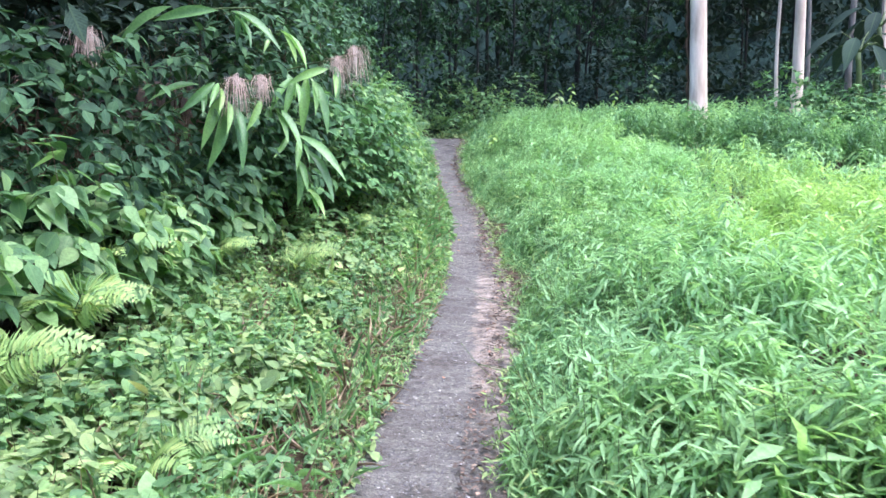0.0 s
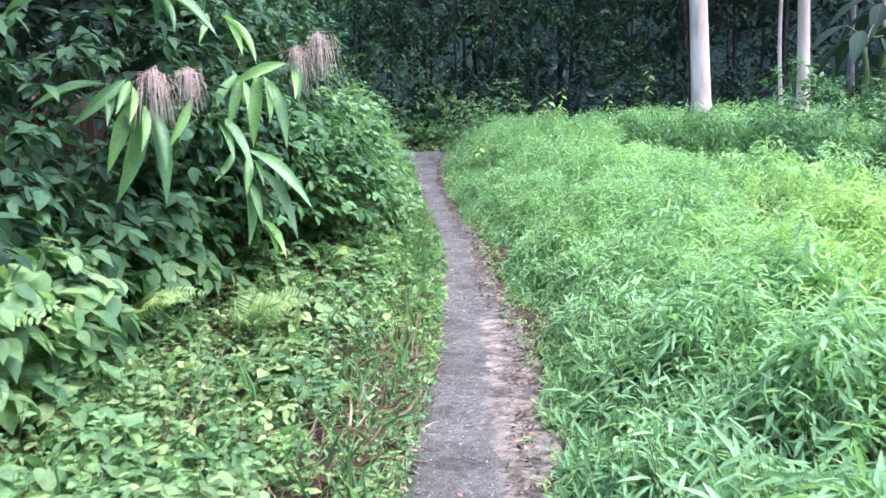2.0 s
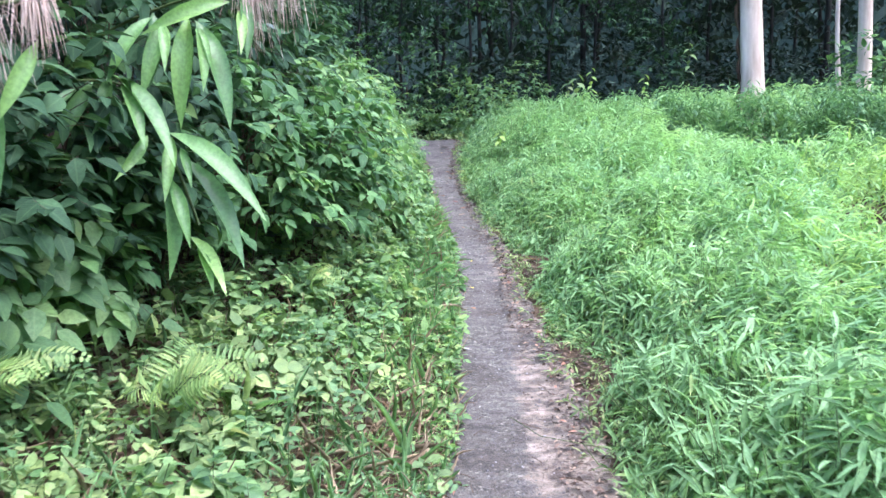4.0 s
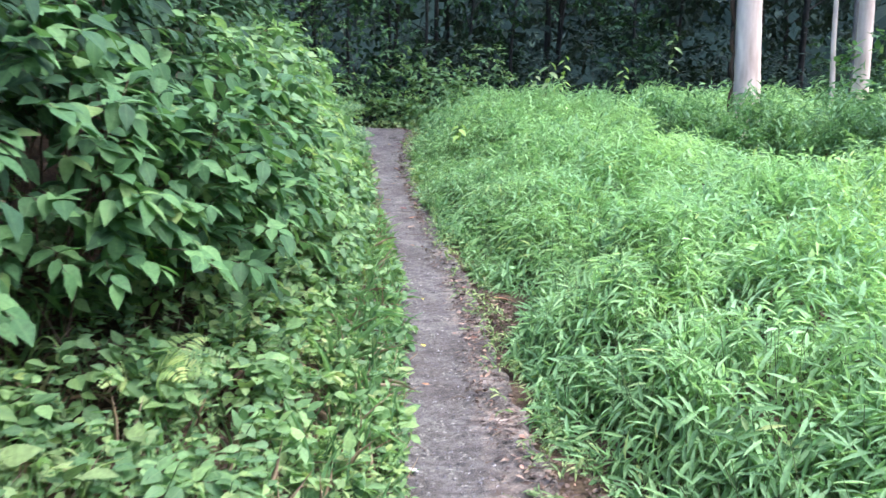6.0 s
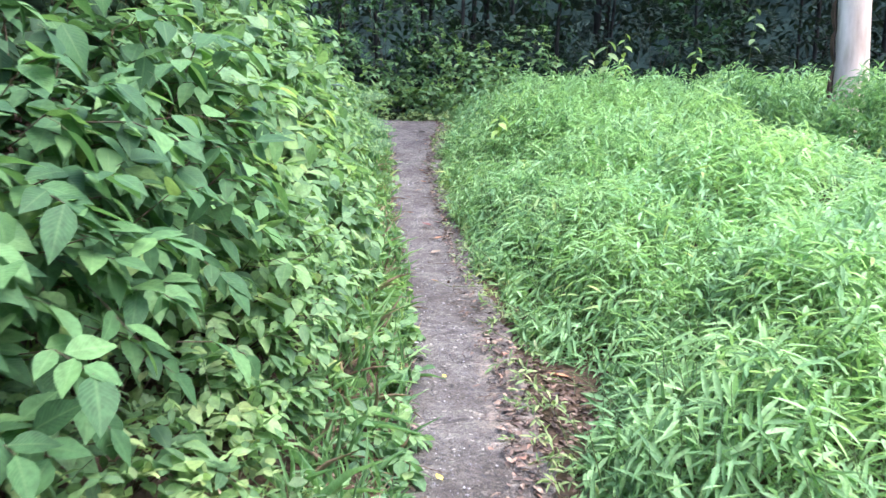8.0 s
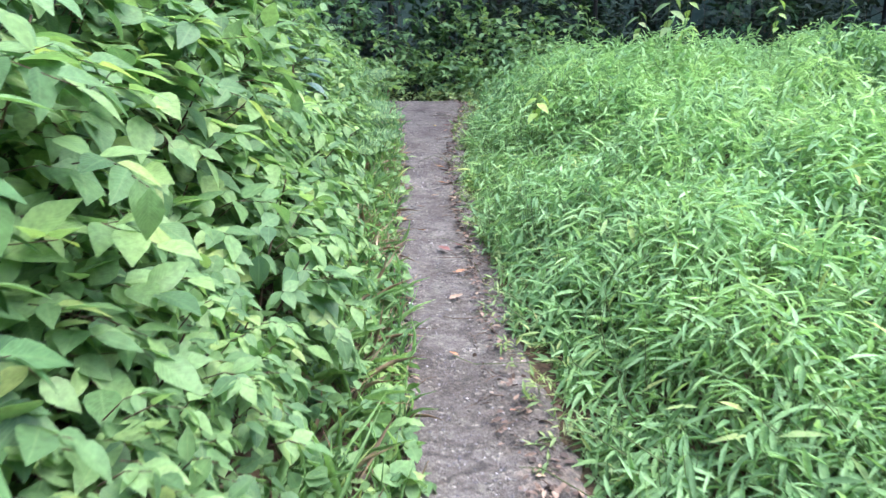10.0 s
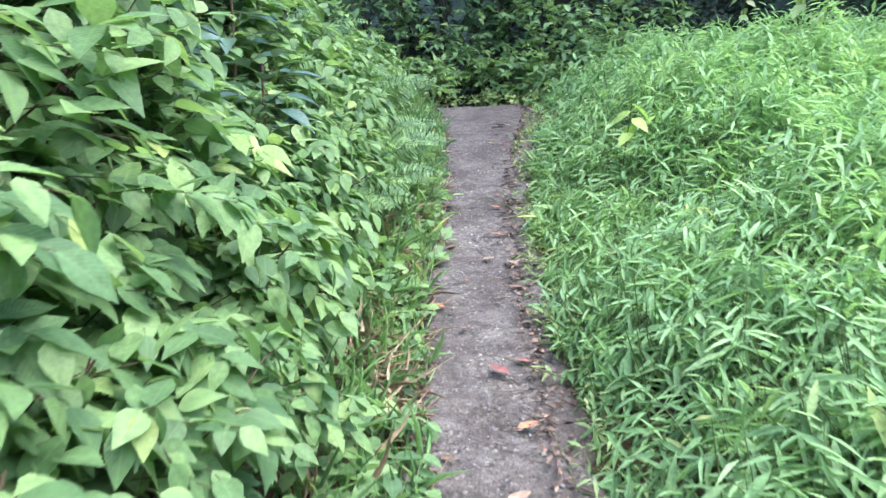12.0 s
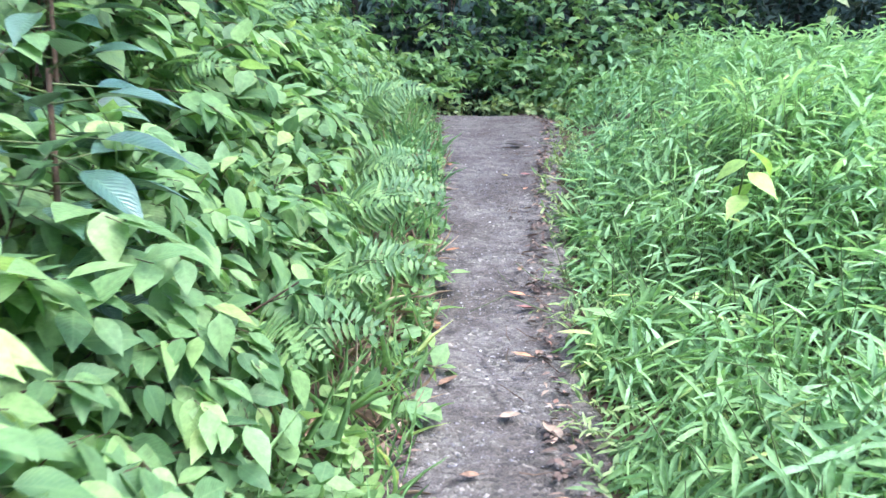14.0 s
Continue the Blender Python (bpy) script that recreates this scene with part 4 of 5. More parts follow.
# ---- ferns ----
def fern(x, y, lift, fronds, length, label, spread=0.9, facing=0.0, arc=200, mat=None, pitch=0.95):
    root = thing("fern", on_ground(x, y, 0.01), label, "fern", "ferns on the bank")
    root.location.z += lift
    for i in range(fronds):
        a = radians(facing) + (radians(arc) * ((i + 0.5) / fronds - 0.5) if fronds > 1 else 0) + rng.uniform(-0.15, 0.15)
        out = np.array((math.cos(a), math.sin(a), 0.0))
        size = length * rng.uniform(0.75, 1.1)
        soup = Soup()
        n = 18
        t = np.linspace(0.12, 0.97, n) + rng.uniform(-0.012, 0.012, n)
        bend = lambda u: (out[None] * (u * spread)[:, None] + np.array((0, 0, 1.0)) * (u * pitch - 0.62 * u ** 2.2)[:, None]) * size
        p = bend(t)
        way = unit(bend(t + 0.02) - p)
        nrm = np.array((0.1, -0.75, 0.7)) + rng.normal(0, 0.28, 3)
        nrm = unit(nrm - way * (way @ nrm)[:, None])
        sidev = np.cross(way, nrm)
        w = (np.minimum(1.15 * (1 - t), 0.55 + t) * 0.3 + 0.03) * size
        for s in (-1, 1):
            lay(soup, LANCE, p, sidev * s + way * 0.35 - nrm * 0.12, nrm + rng.normal(0, 0.1, (n, 3)), w * rng.uniform(0.85, 1.15, n), size * 0.034)
        tubes(soup, np.zeros((1, 3)), bend(np.array((0.5,))), bend(np.array((1.0,))), 0.004, 0.0015, 1)
        part("frond", soup.mesh("frond", [mat or M_FERN, M_STEM]), root)
    return root


for row in ((-1.96, 6.6, 0.3, 4, 0.56, -10, 70), (-1.28, 6.85, 0.28, 9, 0.46, 10, 240), (-1.12, 9.85, 0.16, 3, 0.46, -10, 60), (-0.95, 8.6, 0.2, 5, 0.4, -20, 200), (-1.3, 9.1, 0.3, 4, 0.45, -10, 120), (-2.05, 4.3, 0.35, 6, 0.65, -20, 150), (-2.0, 3.3, 0.3, 7, 0.62, -30, 170), (-1.2, 3.1, 0.1, 4, 0.5, -20, 170),
            (-2.2, 5.0, 0.5, 5, 0.6, -10, 160), (-1.05, 10.3, 0.25, 2, 0.35, -20, 60), (-1.0, 4.4, 0.02, 4, 0.3, -30, 220), (-0.56, 15.9, 0.15, 7, 0.5, -10, 190), (-0.6, 16.5, 0.2, 8, 0.52, -10, 180), (-0.62, 15.4, 0.15, 6, 0.46, -15, 170),
            (-0.64, 17.1, 0.2, 7, 0.5, 0, 180), (-0.8, 17.8, 0.3, 6, 0.55, 0, 180), (-1.1, 15.9, 0.6, 5, 0.5, -20, 170), (-1.2, 17.4, 0.7, 5, 0.5, 0, 180), (-1.05, 12.3, 0.7, 3, 0.4, -20, 120)):
    fern(row[0], row[1], row[2], row[3], row[4], "yellow-green fern with arching fronds among the shrubs", facing=row[5], arc=row[6], mat=M_LUSH if row[1] > 12 else None)


# ---- the plumed cane grass ----
def plumed_cane(points, leaves, plumes, label):
    """An arching cane with long hanging strap leaves and tassels of dry seed."""
    root = thing("plumed_cane", points[0], label, "cane grass", "plumed canes")
    o = Vector(points[0])
    pts = [Vector(p) - o for p in points]
    cu = bpy.data.curves.new("cane", "CURVE")
    cu.dimensions, cu.bevel_depth, cu.bevel_resolution, cu.resolution_u = "3D", 0.007, 1, 6
    sp = cu.splines.new("NURBS")
    sp.points.add(len(pts) - 1)
    for q, v in zip(sp.points, pts):
        q.co = (*v, 1)
    sp.use_endpoint_u, sp.order_u = True, 3
    cu.materials.append(M_STEM)
    part("cane", cu, root)
    for x, y, z, dx, dy, dz, size in leaves + [(x + 0.05, y - 0.05, z - 0.05, dx * 0.5 + 0.3, dy - 0.3, dz - 0.3, size * 0.65) for x, y, z, dx, dy, dz, size in leaves[::2]]:
        s = Soup()
        lay(s, CANE, np.array([(x, y, z)]) - np.array(o), np.array([(dx, dy, dz)], float), np.array([(0.5, -0.6, 0.7)]) + rng.normal(0, 0.25, (1, 3)), size, size * 0.19)
        part("leaf", s.mesh("leaf", [M_CANE]), root)
    for x, y, z, size in plumes:
        s = Soup()
        n = 110
        top = np.array((x, y, z)) - np.array(o)
        d = rng.normal(0, 0.5, (n, 3)) * np.array((1, 1, 0.1)) + np.array((0.15, -0.1, 0))
        a = top + rng.normal(0, 0.012, (n, 3))
        b = a + d * 0.24 * size + np.array((0, 0, 0.02)) - np.stack((0 * d[:, 0], 0 * d[:, 0], size * rng.uniform(0.0, 0.3, n)), 1)
        c = b + d * 0.12 * size - np.stack((0 * d[:, 0], 0 * d[:, 0], size * rng.uniform(0.25, 0.85, n)), 1)
        tubes(s, a, b, c, 0.0017, 0.001)
        tagged(part("seed_plume", s.mesh("seed_plume", [M_PLUME]), root, "drooping pinkish tan seed plume"), kind="stuff")
    return root


plumed_cane([(-3.0, 6.6, 0.7), (-2.5, 6.5, 1.8), (-1.9, 6.3, 2.12), (-1.36, 6.2, 2.13)],
            [(-1.76, 6.25, 2.12, -0.17, -0.2, -0.21, 0.38), (-1.74, 6.25, 2.11, 0.01, -0.2, -0.14, 0.26), (-1.71, 6.25, 2.03, -0.09, -0.2, -0.36, 0.46), (-1.68, 6.25, 2.0, -0.01, -0.2, -0.5, 0.58),
             (-1.65, 6.25, 1.98, 0.2, -0.2, -0.44, 0.56), (-1.4, 6.22, 2.0, -0.06, -0.2, -0.3, 0.3), (-1.9, 6.3, 2.1, -0.3, -0.2, -0.05, 0.4)],
            [(-1.6, 6.2, 2.14, 0.36), (-1.4, 6.2, 2.15, 0.24)], "arching green cane grass with tan seed plumes")
plumed_cane([(-2.6, 7.9, 0.9), (-2.1, 7.8, 2.1), (-1.5, 7.6, 2.4), (-0.8, 7.38, 2.48)],
            [(-1.05, 7.4, 2.36, -0.27, -0.2, -0.1, 0.42), (-1.36, 7.4, 2.28, -0.04, -0.2, -0.27, 0.4), (-1.25, 7.4, 2.3, -0.01, -0.2, -0.41, 0.52), (-1.22, 7.4, 2.28, 0.23, -0.2, -0.38, 0.55),
             (-1.5, 7.4, 2.7, 0.32, -0.2, -0.22, 0.5), (-1.59, 7.4, 2.71, 0.03, -0.2, -0.15, 0.3), (-1.45, 7.5, 2.34, 0.1, -0.25, -0.35, 0.4), (-1.0, 7.4, 2.4, 0.1, -0.2, -0.3, 0.34)],
            [(-0.98, 7.42, 2.46, 0.36), (-0.82, 7.38, 2.55, 0.36)], "arching green cane grass with tan seed plumes")
plumed_cane([(-3.0, 7.6, 0.8), (-2.3, 7.4, 1.9), (-1.50, 7.2, 2.04), (-1.31, 7.2, 1.73), (-1.19, 7.2, 1.33)],
            [(-1.54, 7.2, 2.01, 0.34, -0.2, -0.26, 0.53), (-1.55, 7.2, 2.01, 0.01, -0.2, -0.25, 0.36), (-1.63, 7.2, 1.98, -0.09, -0.2, -0.26, 0.38), (-1.31, 7.2, 1.75, 0.44, -0.2, -0.23, 0.6), (-1.29, 7.2, 1.73, 0.03, -0.2, -0.2, 0.32), (-1.26, 7.2, 1.64, 0.35, -0.2, -0.33, 0.58),
             (-1.34, 7.2, 1.59, 0.14, -0.2, -0.37, 0.5), (-1.4, 7.2, 1.74, -0.02, -0.2, -0.15, 0.28), (-1.24, 7.2, 1.28, 0.22, -0.2, -0.14, 0.37), (-1.7, 7.2, 1.95, -0.04, -0.2, -0.1, 0.26), (-1.35, 7.2, 2.26, -0.14, -0.2, -0.22, 0.37)],
            [], "arching green cane grass with broad hanging leaves")
plumed_cane([(-3.2, 6.4, 1.2), (-2.9, 6.6, 2.4), (-2.2, 6.6, 2.75), (-1.5, 6.5, 2.72)],
            [(-1.7, 6.5, 2.7, 0.9, -0.2, -0.4, 0.5), (-1.8, 6.5, 2.7, -0.8, -0.3, -0.1, 0.5), (-1.65, 6.5, 2.7, 0.1, -0.3, -1, 0.25), (-2.2, 6.6, 2.75, -0.7, -0.3, -0.4, 0.5)],
            [(-2.6, 5.9, 2.45, 0.35)], "arching green cane grass with a tan seed plume")


plumed_cane([(-1.6, 12.1, 1.3), (-1.4, 12.0, 1.9), (-1.1, 11.9, 2.05), (-0.84, 11.82, 1.95)],
            [(-0.86, 11.83, 1.95, 0.23, -0.12, -0.22, 0.4), (-0.9, 11.83, 1.97, 0.12, -0.15, -0.3, 0.34), (-1.1, 11.9, 2.05, -0.15, -0.25, -0.2, 0.3), (-1.0, 11.85, 2.0, 0.2, -0.2, -0.05, 0.3)],
            [], "arching green cane grass with long pale leaves")


# ---- strap-leaved tufts ----
def strap_tuft(x, y, blades, length, label, facing=-40):
    """A tuft of long arching strap leaves from one root."""
    root = thing("strap_tuft", on_ground(x, y, 0.01), label, "grass tuft", "strap-leaved tufts")
    for i in range(blades):
        a = radians(facing + 200 * ((i + 0.5) / blades - 0.5)) + rng.uniform(-0.25, 0.25)
        size, wide = length * rng.uniform(0.7, 1.15), rng.uniform(0.016, 0.026)
        out, side = Vector((math.cos(a), math.sin(a), 0)), Vector((-math.sin(a), math.cos(a), 0))
        reach = rng.uniform(0.45, 0.85)
        bm = bmesh.new()
        rows = []
        for k in range(9):
            t = k / 8
            mid = out * (size * reach * t ** 1.3) + Vector((0, 0, size * (1.25 * t - 0.95 * t ** 2.4)))
            w = wide * (0.55 + 1.2 * t - 1.72 * t * t) / 2 + 0.0008
            rows.append([bm.verts.new(mid + side * w * s + Vector((0, 0, 0.3 * w * abs(s)))) for s in (-1, 0, 1)])
        for r, q in zip(rows, rows[1:]):
            for j in (0, 1):
                bm.faces.new((r[j], r[j + 1], q[j + 1], q[j]))
        me = bpy.data.meshes.new("blade")
        bm.to_mesh(me)
        bm.free()
        me.materials.append(M_YELLOWER if i % 3 else M_GRASS)
        me.shade_smooth()
        part("blade", me, root)
    return root


for x, y, blades, length in ((-0.95, 9.5, 7, 0.42), (-0.62, 10.5, 6, 0.36), (-1.45, 8.7, 6, 0.45), (-1.25, 5.5, 7, 0.34), (-1.75, 6.1, 7, 0.4), (-0.85, 7.1, 8, 0.3), (-1.0, 4.2, 7, 0.3), (-1.5, 4.6, 7, 0.36), (-0.6, 8.3, 7, 0.3), (-0.55, 12.2, 6, 0.32), (-0.5, 13.4, 6, 0.3), (-1.6, 3.8, 6, 0.4), (-0.9, 8.0, 6, 0.34)):
    strap_tuft(x, y, blades, length, "tuft of long arching green strap leaves among weeds")


# ---- glossy dark-leaved plants ----
def glossy_plant(x, y, height, leaves, size, label, lift=0.0, facing=0.0, arc=260):
    root = thing("glossy_plant", on_ground(x, y), label, "shrub", "glossy plants")
    root.location.z += lift
    wood = Soup()
    tubes(wood, np.zeros((1, 3)), np.array([(0.03, 0, height * 0.5)]), np.array([(0.05, -0.03, height)]), 0.012, 0.006, 0, 5)
    part("stem", wood.mesh("stem", [M_TWIG]), root)
    for i in range(leaves):
        s = Soup()
        t = 0.45 + 0.55 * (i + 0.5) / leaves
        a = radians(facing) + radians(arc) * (((i * 0.618) % 1) - 0.5)
        p = np.array([(0.05 * t, -0.03 * t, height * t)])
        d = np.array([(math.cos(a), math.sin(a), rng.uniform(-0.4, 0.35))])
        q = p + d * 0.1
        lay(s, BIGLEAF, q, d, np.array([(0.1, -0.2, 1.0)]) + rng.normal(0, 0.2, (1, 3)), size * rng.uniform(0.75, 1.15), size * 0.42)
        tubes(s, p, (p + q) / 2, q, 0.003, 0.002, 1)
        part("leaf", s.mesh("leaf", [M_DARK, M_STEM]), root)
    return root


glossy_plant(-0.85, 14.95, 0.95, 26, 0.2, "dark glossy shrub with deeply veined leaves", facing=-30)
glossy_plant(-1.1, 14.5, 1.1, 26, 0.2, "dark glossy shrub with deeply veined leaves", facing=-40)
glossy_plant(-1.15, 15.5, 1.1, 22, 0.2, "dark glossy shrub with deeply veined leaves", facing=-20)
glossy_plant(-1.15, 9.3, 0.75, 12, 0.2, "low glossy plant with blue-green veined leaves", facing=-30)
glossy_plant(-1.55, 9.9, 1.9, 12, 0.17, "dark glossy shrub with deeply veined leaves", facing=-30)


def sapling(x, y, height, leaves, size, label, mat, up=0.0):
    root = thing("sapling", on_ground(x, y), label, "sapling", "saplings in the grass")
    wood = Soup()
    top = np.array([(0.04, -0.03, height)])
    tubes(wood, np.zeros((1, 3)), np.array([(0.0, 0.02, height * 0.5)]), top, 0.006, 0.003, 0, 5)
    part("stem", wood.mesh("stem", [M_STEM]), root)
    for i in range(leaves):
        s = Soup()
        a = 2.4 * i + 0.6
        t = 1 - 0.06 * i
        lay(s, BIGLEAF, top * np.array((1, 1, t)), np.array([(math.cos(a), math.sin(a), -0.45 + up)]), np.array([(-0.2, -0.5, 1.0)]), size * rng.uniform(0.7, 1.1), size * 0.4)
        part("leaf", s.mesh("leaf", [mat]), root)
    return root


sapling(0.97, 16.45, 0.7, 5, 0.19, "lime green seedling standing above the grass", M_LIME)
sapling(2.9, 18.7, 1.4, 7, 0.17, "thin sapling with a few pale leaves in the grass", M_LIME)
sapling(3.9, 18.7, 1.25, 6, 0.16, "thin sapling with a few pale leaves in the grass", M_LIME)
sapling(4.9, 19.2, 1.8, 6, 0.2, "thin sapling with a few pale leaves in the grass", M_HERB)
sapling(2.5, 18.0, 1.35, 7, 0.22, "thin sapling with a few pale leaves in the grass", M_HERB)
sapling(2.8, 20.6, 1.2, 6, 0.2, "thin sapling with a few pale leaves in the grass", M_HERB)
sapling(6.2, 9.6, 1.1, 6, 0.22, "lime green seedling standing above the grass", M_LIME, 0.5)
sapling(7.0, 11.0, 1.1, 7, 0.25, "lime green seedling standing above the grass", M_LIME, 0.5)


def lobed_plant(x, y, height, label):
    """A young plant with a few large leaves, each of five pointed lobes."""
    root = thing("lobed_plant", on_ground(x, y), label, "plant")
    wood = Soup()
    tubes(wood, np.zeros((1, 3)), np.array([(0.02, 0, height * 0.5)]), np.array([(0.03, -0.02, height)]), 0.009, 0.005, 0, 5)
    part("stem", wood.mesh("stem", [M_STEM]), root)
    for i in range(6):
        s = Soup()
        a = radians(-60 + 48 * i)
        p = np.array([(0.03, -0.02, height * (1 - 0.07 * i))])
        out = np.array([(math.cos(a), math.sin(a), 0.25)])
        hub = p + out * 0.12
        tubes(s, p, (p + hub) / 2 + np.array((0, 0, 0.01)), hub, 0.003, 0.002, 1)
        for turn, size in ((-75, 0.08), (-38, 0.12), (0, 0.15), (38, 0.12), (75, 0.08)):
            b = a + radians(turn)
            lay(s, BIGLEAF, hub, np.array([(math.cos(b), math.sin(b), -0.35)]), np.array([(0.1, -0.4, 1.0)]), size, size * 0.5)
        part("leaf", s.mesh("leaf", [M_YELLOWER, M_STEM]), root)
    return root


lobed_plant(-0.78, 14.32, 0.74, "young plant with bright lobed leaves on the bank")


# ---- trees ----
def trunk_mesh(height, r0, r1, lean=(0, 0), sides=14, wob=0.03, flare=0.35, mat=None, rings=26):
    me = bpy.data.meshes.new("trunk")
    bm = bmesh.new()
    prev = None
    ph = rng.uniform(0, 6.28, 4)
    for i in range(rings + 1):
        t = i / rings
        z = height * t
        r = r0 + (r1 - r0) * t
        r *= 1 + flare * math.exp(-z / (r0 * 2.2))
        cx, cy = lean[0] * z + wob * math.sin(3 * t * math.pi + ph[0]), lean[1] * z + wob * math.sin(2.3 * t * math.pi + ph[1])
        ring = [bm.verts.new((cx + math.cos(a) * r * (1 + 0.05 * math.sin(3 * a + ph[2] + 2 * t) + 0.02 * math.sin(7 * a + 9 * t)), cy + math.sin(a) * r * (1 + 0.05 * math.sin(2 * a + ph[3] - 3 * t)), z)) for a in [2 * math.pi * k / sides for k in range(sides)]]
        if prev:
            for k in range(sides):
                bm.faces.new((prev[k], prev[(k + 1) % sides], ring[(k + 1) % sides], ring[k]))
        prev = ring
    bm.faces.new(prev)
    bm.to_mesh(me)
    bm.free()
    me.materials.append(mat or M_BARK)
    me.shade_smooth()
    return me


def tree(x, y, height, r, label, crown=3.0, leaves=900, mat=None, lean=(0, 0), leaf=0.26, low=0.45, group="forest trees", wob=0.05, leaf_mat=None):
    root = thing("tree", on_ground(x, y, 0.1), label, "tree", group)
    part("trunk", trunk_mesh(height, r, r * 0.45, lean, mat=mat, wob=wob, sides=16 if r > 0.2 else 9), root)
    crown_soup = Soup()
    k = 9
    t = rng.uniform(low, 0.95, k)
    a = np.stack((lean[0] * height * t, lean[1] * height * t, height * t), 1)
    ang = rng.uniform(0, 6.28, k)
    out = np.stack((np.cos(ang), np.sin(ang), rng.uniform(0.15, 0.7, k)), 1)
    c = a + out * crown * rng.uniform(0.6, 0.95, k)[:, None]
    for i in range(k):
        limb = Soup()
        tubes(limb, a[i:i + 1], (a[i:i + 1] + c[i:i + 1]) / 2 + np.array((0, 0, 0.25)), c[i:i + 1], r * 0.3, r * 0.08, 0, 5)
        part("limb", limb.mesh("limb", [mat or M_BARK2]), root)
    hub = np.concatenate((c, (a + c) / 2, a[-3:] + np.array((0, 0, crown * 0.5))))
    pick = rng.randint(0, len(hub), leaves // 5)
    p = hub[pick] + unit(rng.normal(0, 1, (len(pick), 3))) * (crown * 0.42 * rng.uniform(0.2, 1, (len(pick), 1)))
    sprays(crown_soup, KITE, p, rng.normal(0, 0.6, (len(pick), 3)) + np.array((0, 0, 0.1)), leaf * 2, 5, leaf, leaf * 0.48, 0.4, 0.9)
    part("crown", crown_soup.mesh("crown", [leaf_mat or M_WOODS_SHADED]), root)
    return root


big_tree = tree(5.55, 17.5, 15, 0.2, "tall tree with a smooth pale pinkish grey trunk", 5.5, 4200, M_BARK, (-0.035, 0.01), low=0.6, wob=0.0)
tree(8.3, 19.2, 12, 0.145, "slender tree with a pale mottled trunk", 2.6, 1400, M_BARK, (0.02, 0), low=0.6)
tree(8.02, 19.4, 9, 0.05, "thin pale sapling tree beside a larger trunk", 1.5, 500, M_BARK, (-0.02, 0), low=0.6)
tree(9.6, 21.5, 11, 0.07, "slender grey forest tree", 2.2, 1000, M_BARK2, (0.0, 0), low=0.6)
tree(11.0, 22.0, 11, 0.1, "slender grey forest tree", 2.4, 1000, M_BARK2, (0.01, 0), low=0.55)
tree(12.2, 22.5, 12, 0.09, "slender grey forest tree", 2.4, 1000, M_BARK, (-0.01, 0), low=0.55)


for x, y, h in ((0.9, 24.8, 6.0), (-1.9, 24.0, 5.5), (3.2, 26.0, 6.5), (-3.6, 22.0, 5.0), (0.1, 26.8, 7.0), (2.0, 25.4, 6.6), (4.7, 27.2, 7.4), (-0.9, 25.8, 6.2), (6.4, 26.4, 7.0), (-2.9, 25.2, 6.4)):
    tree(x, y, h, 0.05, "young forest tree with mid green leaves", 1.7, 900, M_BARK_SHADED, (0.03, -0.06), 0.17, 0.4, "young trees", leaf_mat=M_BROAD_SHADED)
for i in range(8):
    flake = Soup()
    z = 0.7 + 0.5 * i + 0.2 * rng.rand()
    a = 2.7 + 0.6 * rng.rand()
    out = np.array([(math.cos(a), math.sin(a), 0.0)])
    p = out * 0.212 * (1 - 0.02 * z) + np.array([(-0.035 * z, 0.01 * z, z + 0.25)])
    lay(flake, STRAP, p, out * 0.12 + np.array([(0, 0, -1.0)]), out + np.array([(0, -0.4, 0.0)]), 0.55 + 0.4 * rng.rand(), 0.05)
    part("bark_flake", flake.mesh("bark_flake", [M_TWIG]), big_tree, "peeling dark brown bark strip")


def forest():
    """Dark forest round the clearing."""
    # trees added so that their crowns shade the clearing's left edge
    for x, y in ((-4.9, 2.0), (-4.6, 5.0), (-4.7, 7.6)):
        tree(x, y, 7.5, 0.09, "added forest tree leaning over to shade the clearing's edge", 2.7, 1900, M_BARK_SHADED, (0.08, 0), 0.26, 0.35)
    for k in range(64):
        if k < 34 and k % 3 == 0:
            continue
        if k < 12:
            x, y = -9 + 22 * ((k * 0.618) % 1), 27.0 + 2 * rng.rand()
        elif k < 34:
            x, y = -16 + 36 * ((k * 0.618) % 1), 28.5 + 12 * rng.rand()
        elif k < 48:
            x, y = -6.0 - 8 * rng.rand(), -4 + 28 * ((k - 34) / 14)
        elif k < 56:
            x, y = 15.5 + 7 * rng.rand(), -2 + 26 * ((k - 48) / 8)
        else:
            x, y = -12 + 26 * ((k - 56) / 8), -9 - 6 * rng.rand()
        tree(x, y, rng.uniform(9, 14), rng.uniform(0.05, 0.12), "dark forest tree with a dense leafy crown", rng.uniform(2.8, 4.0), 950 if k >= 34 else 420, M_BARK_SHADED, (rng.uniform(-0.06, 0.06), rng.uniform(-0.05, 0.05)), 0.3, 0.12)


forest()


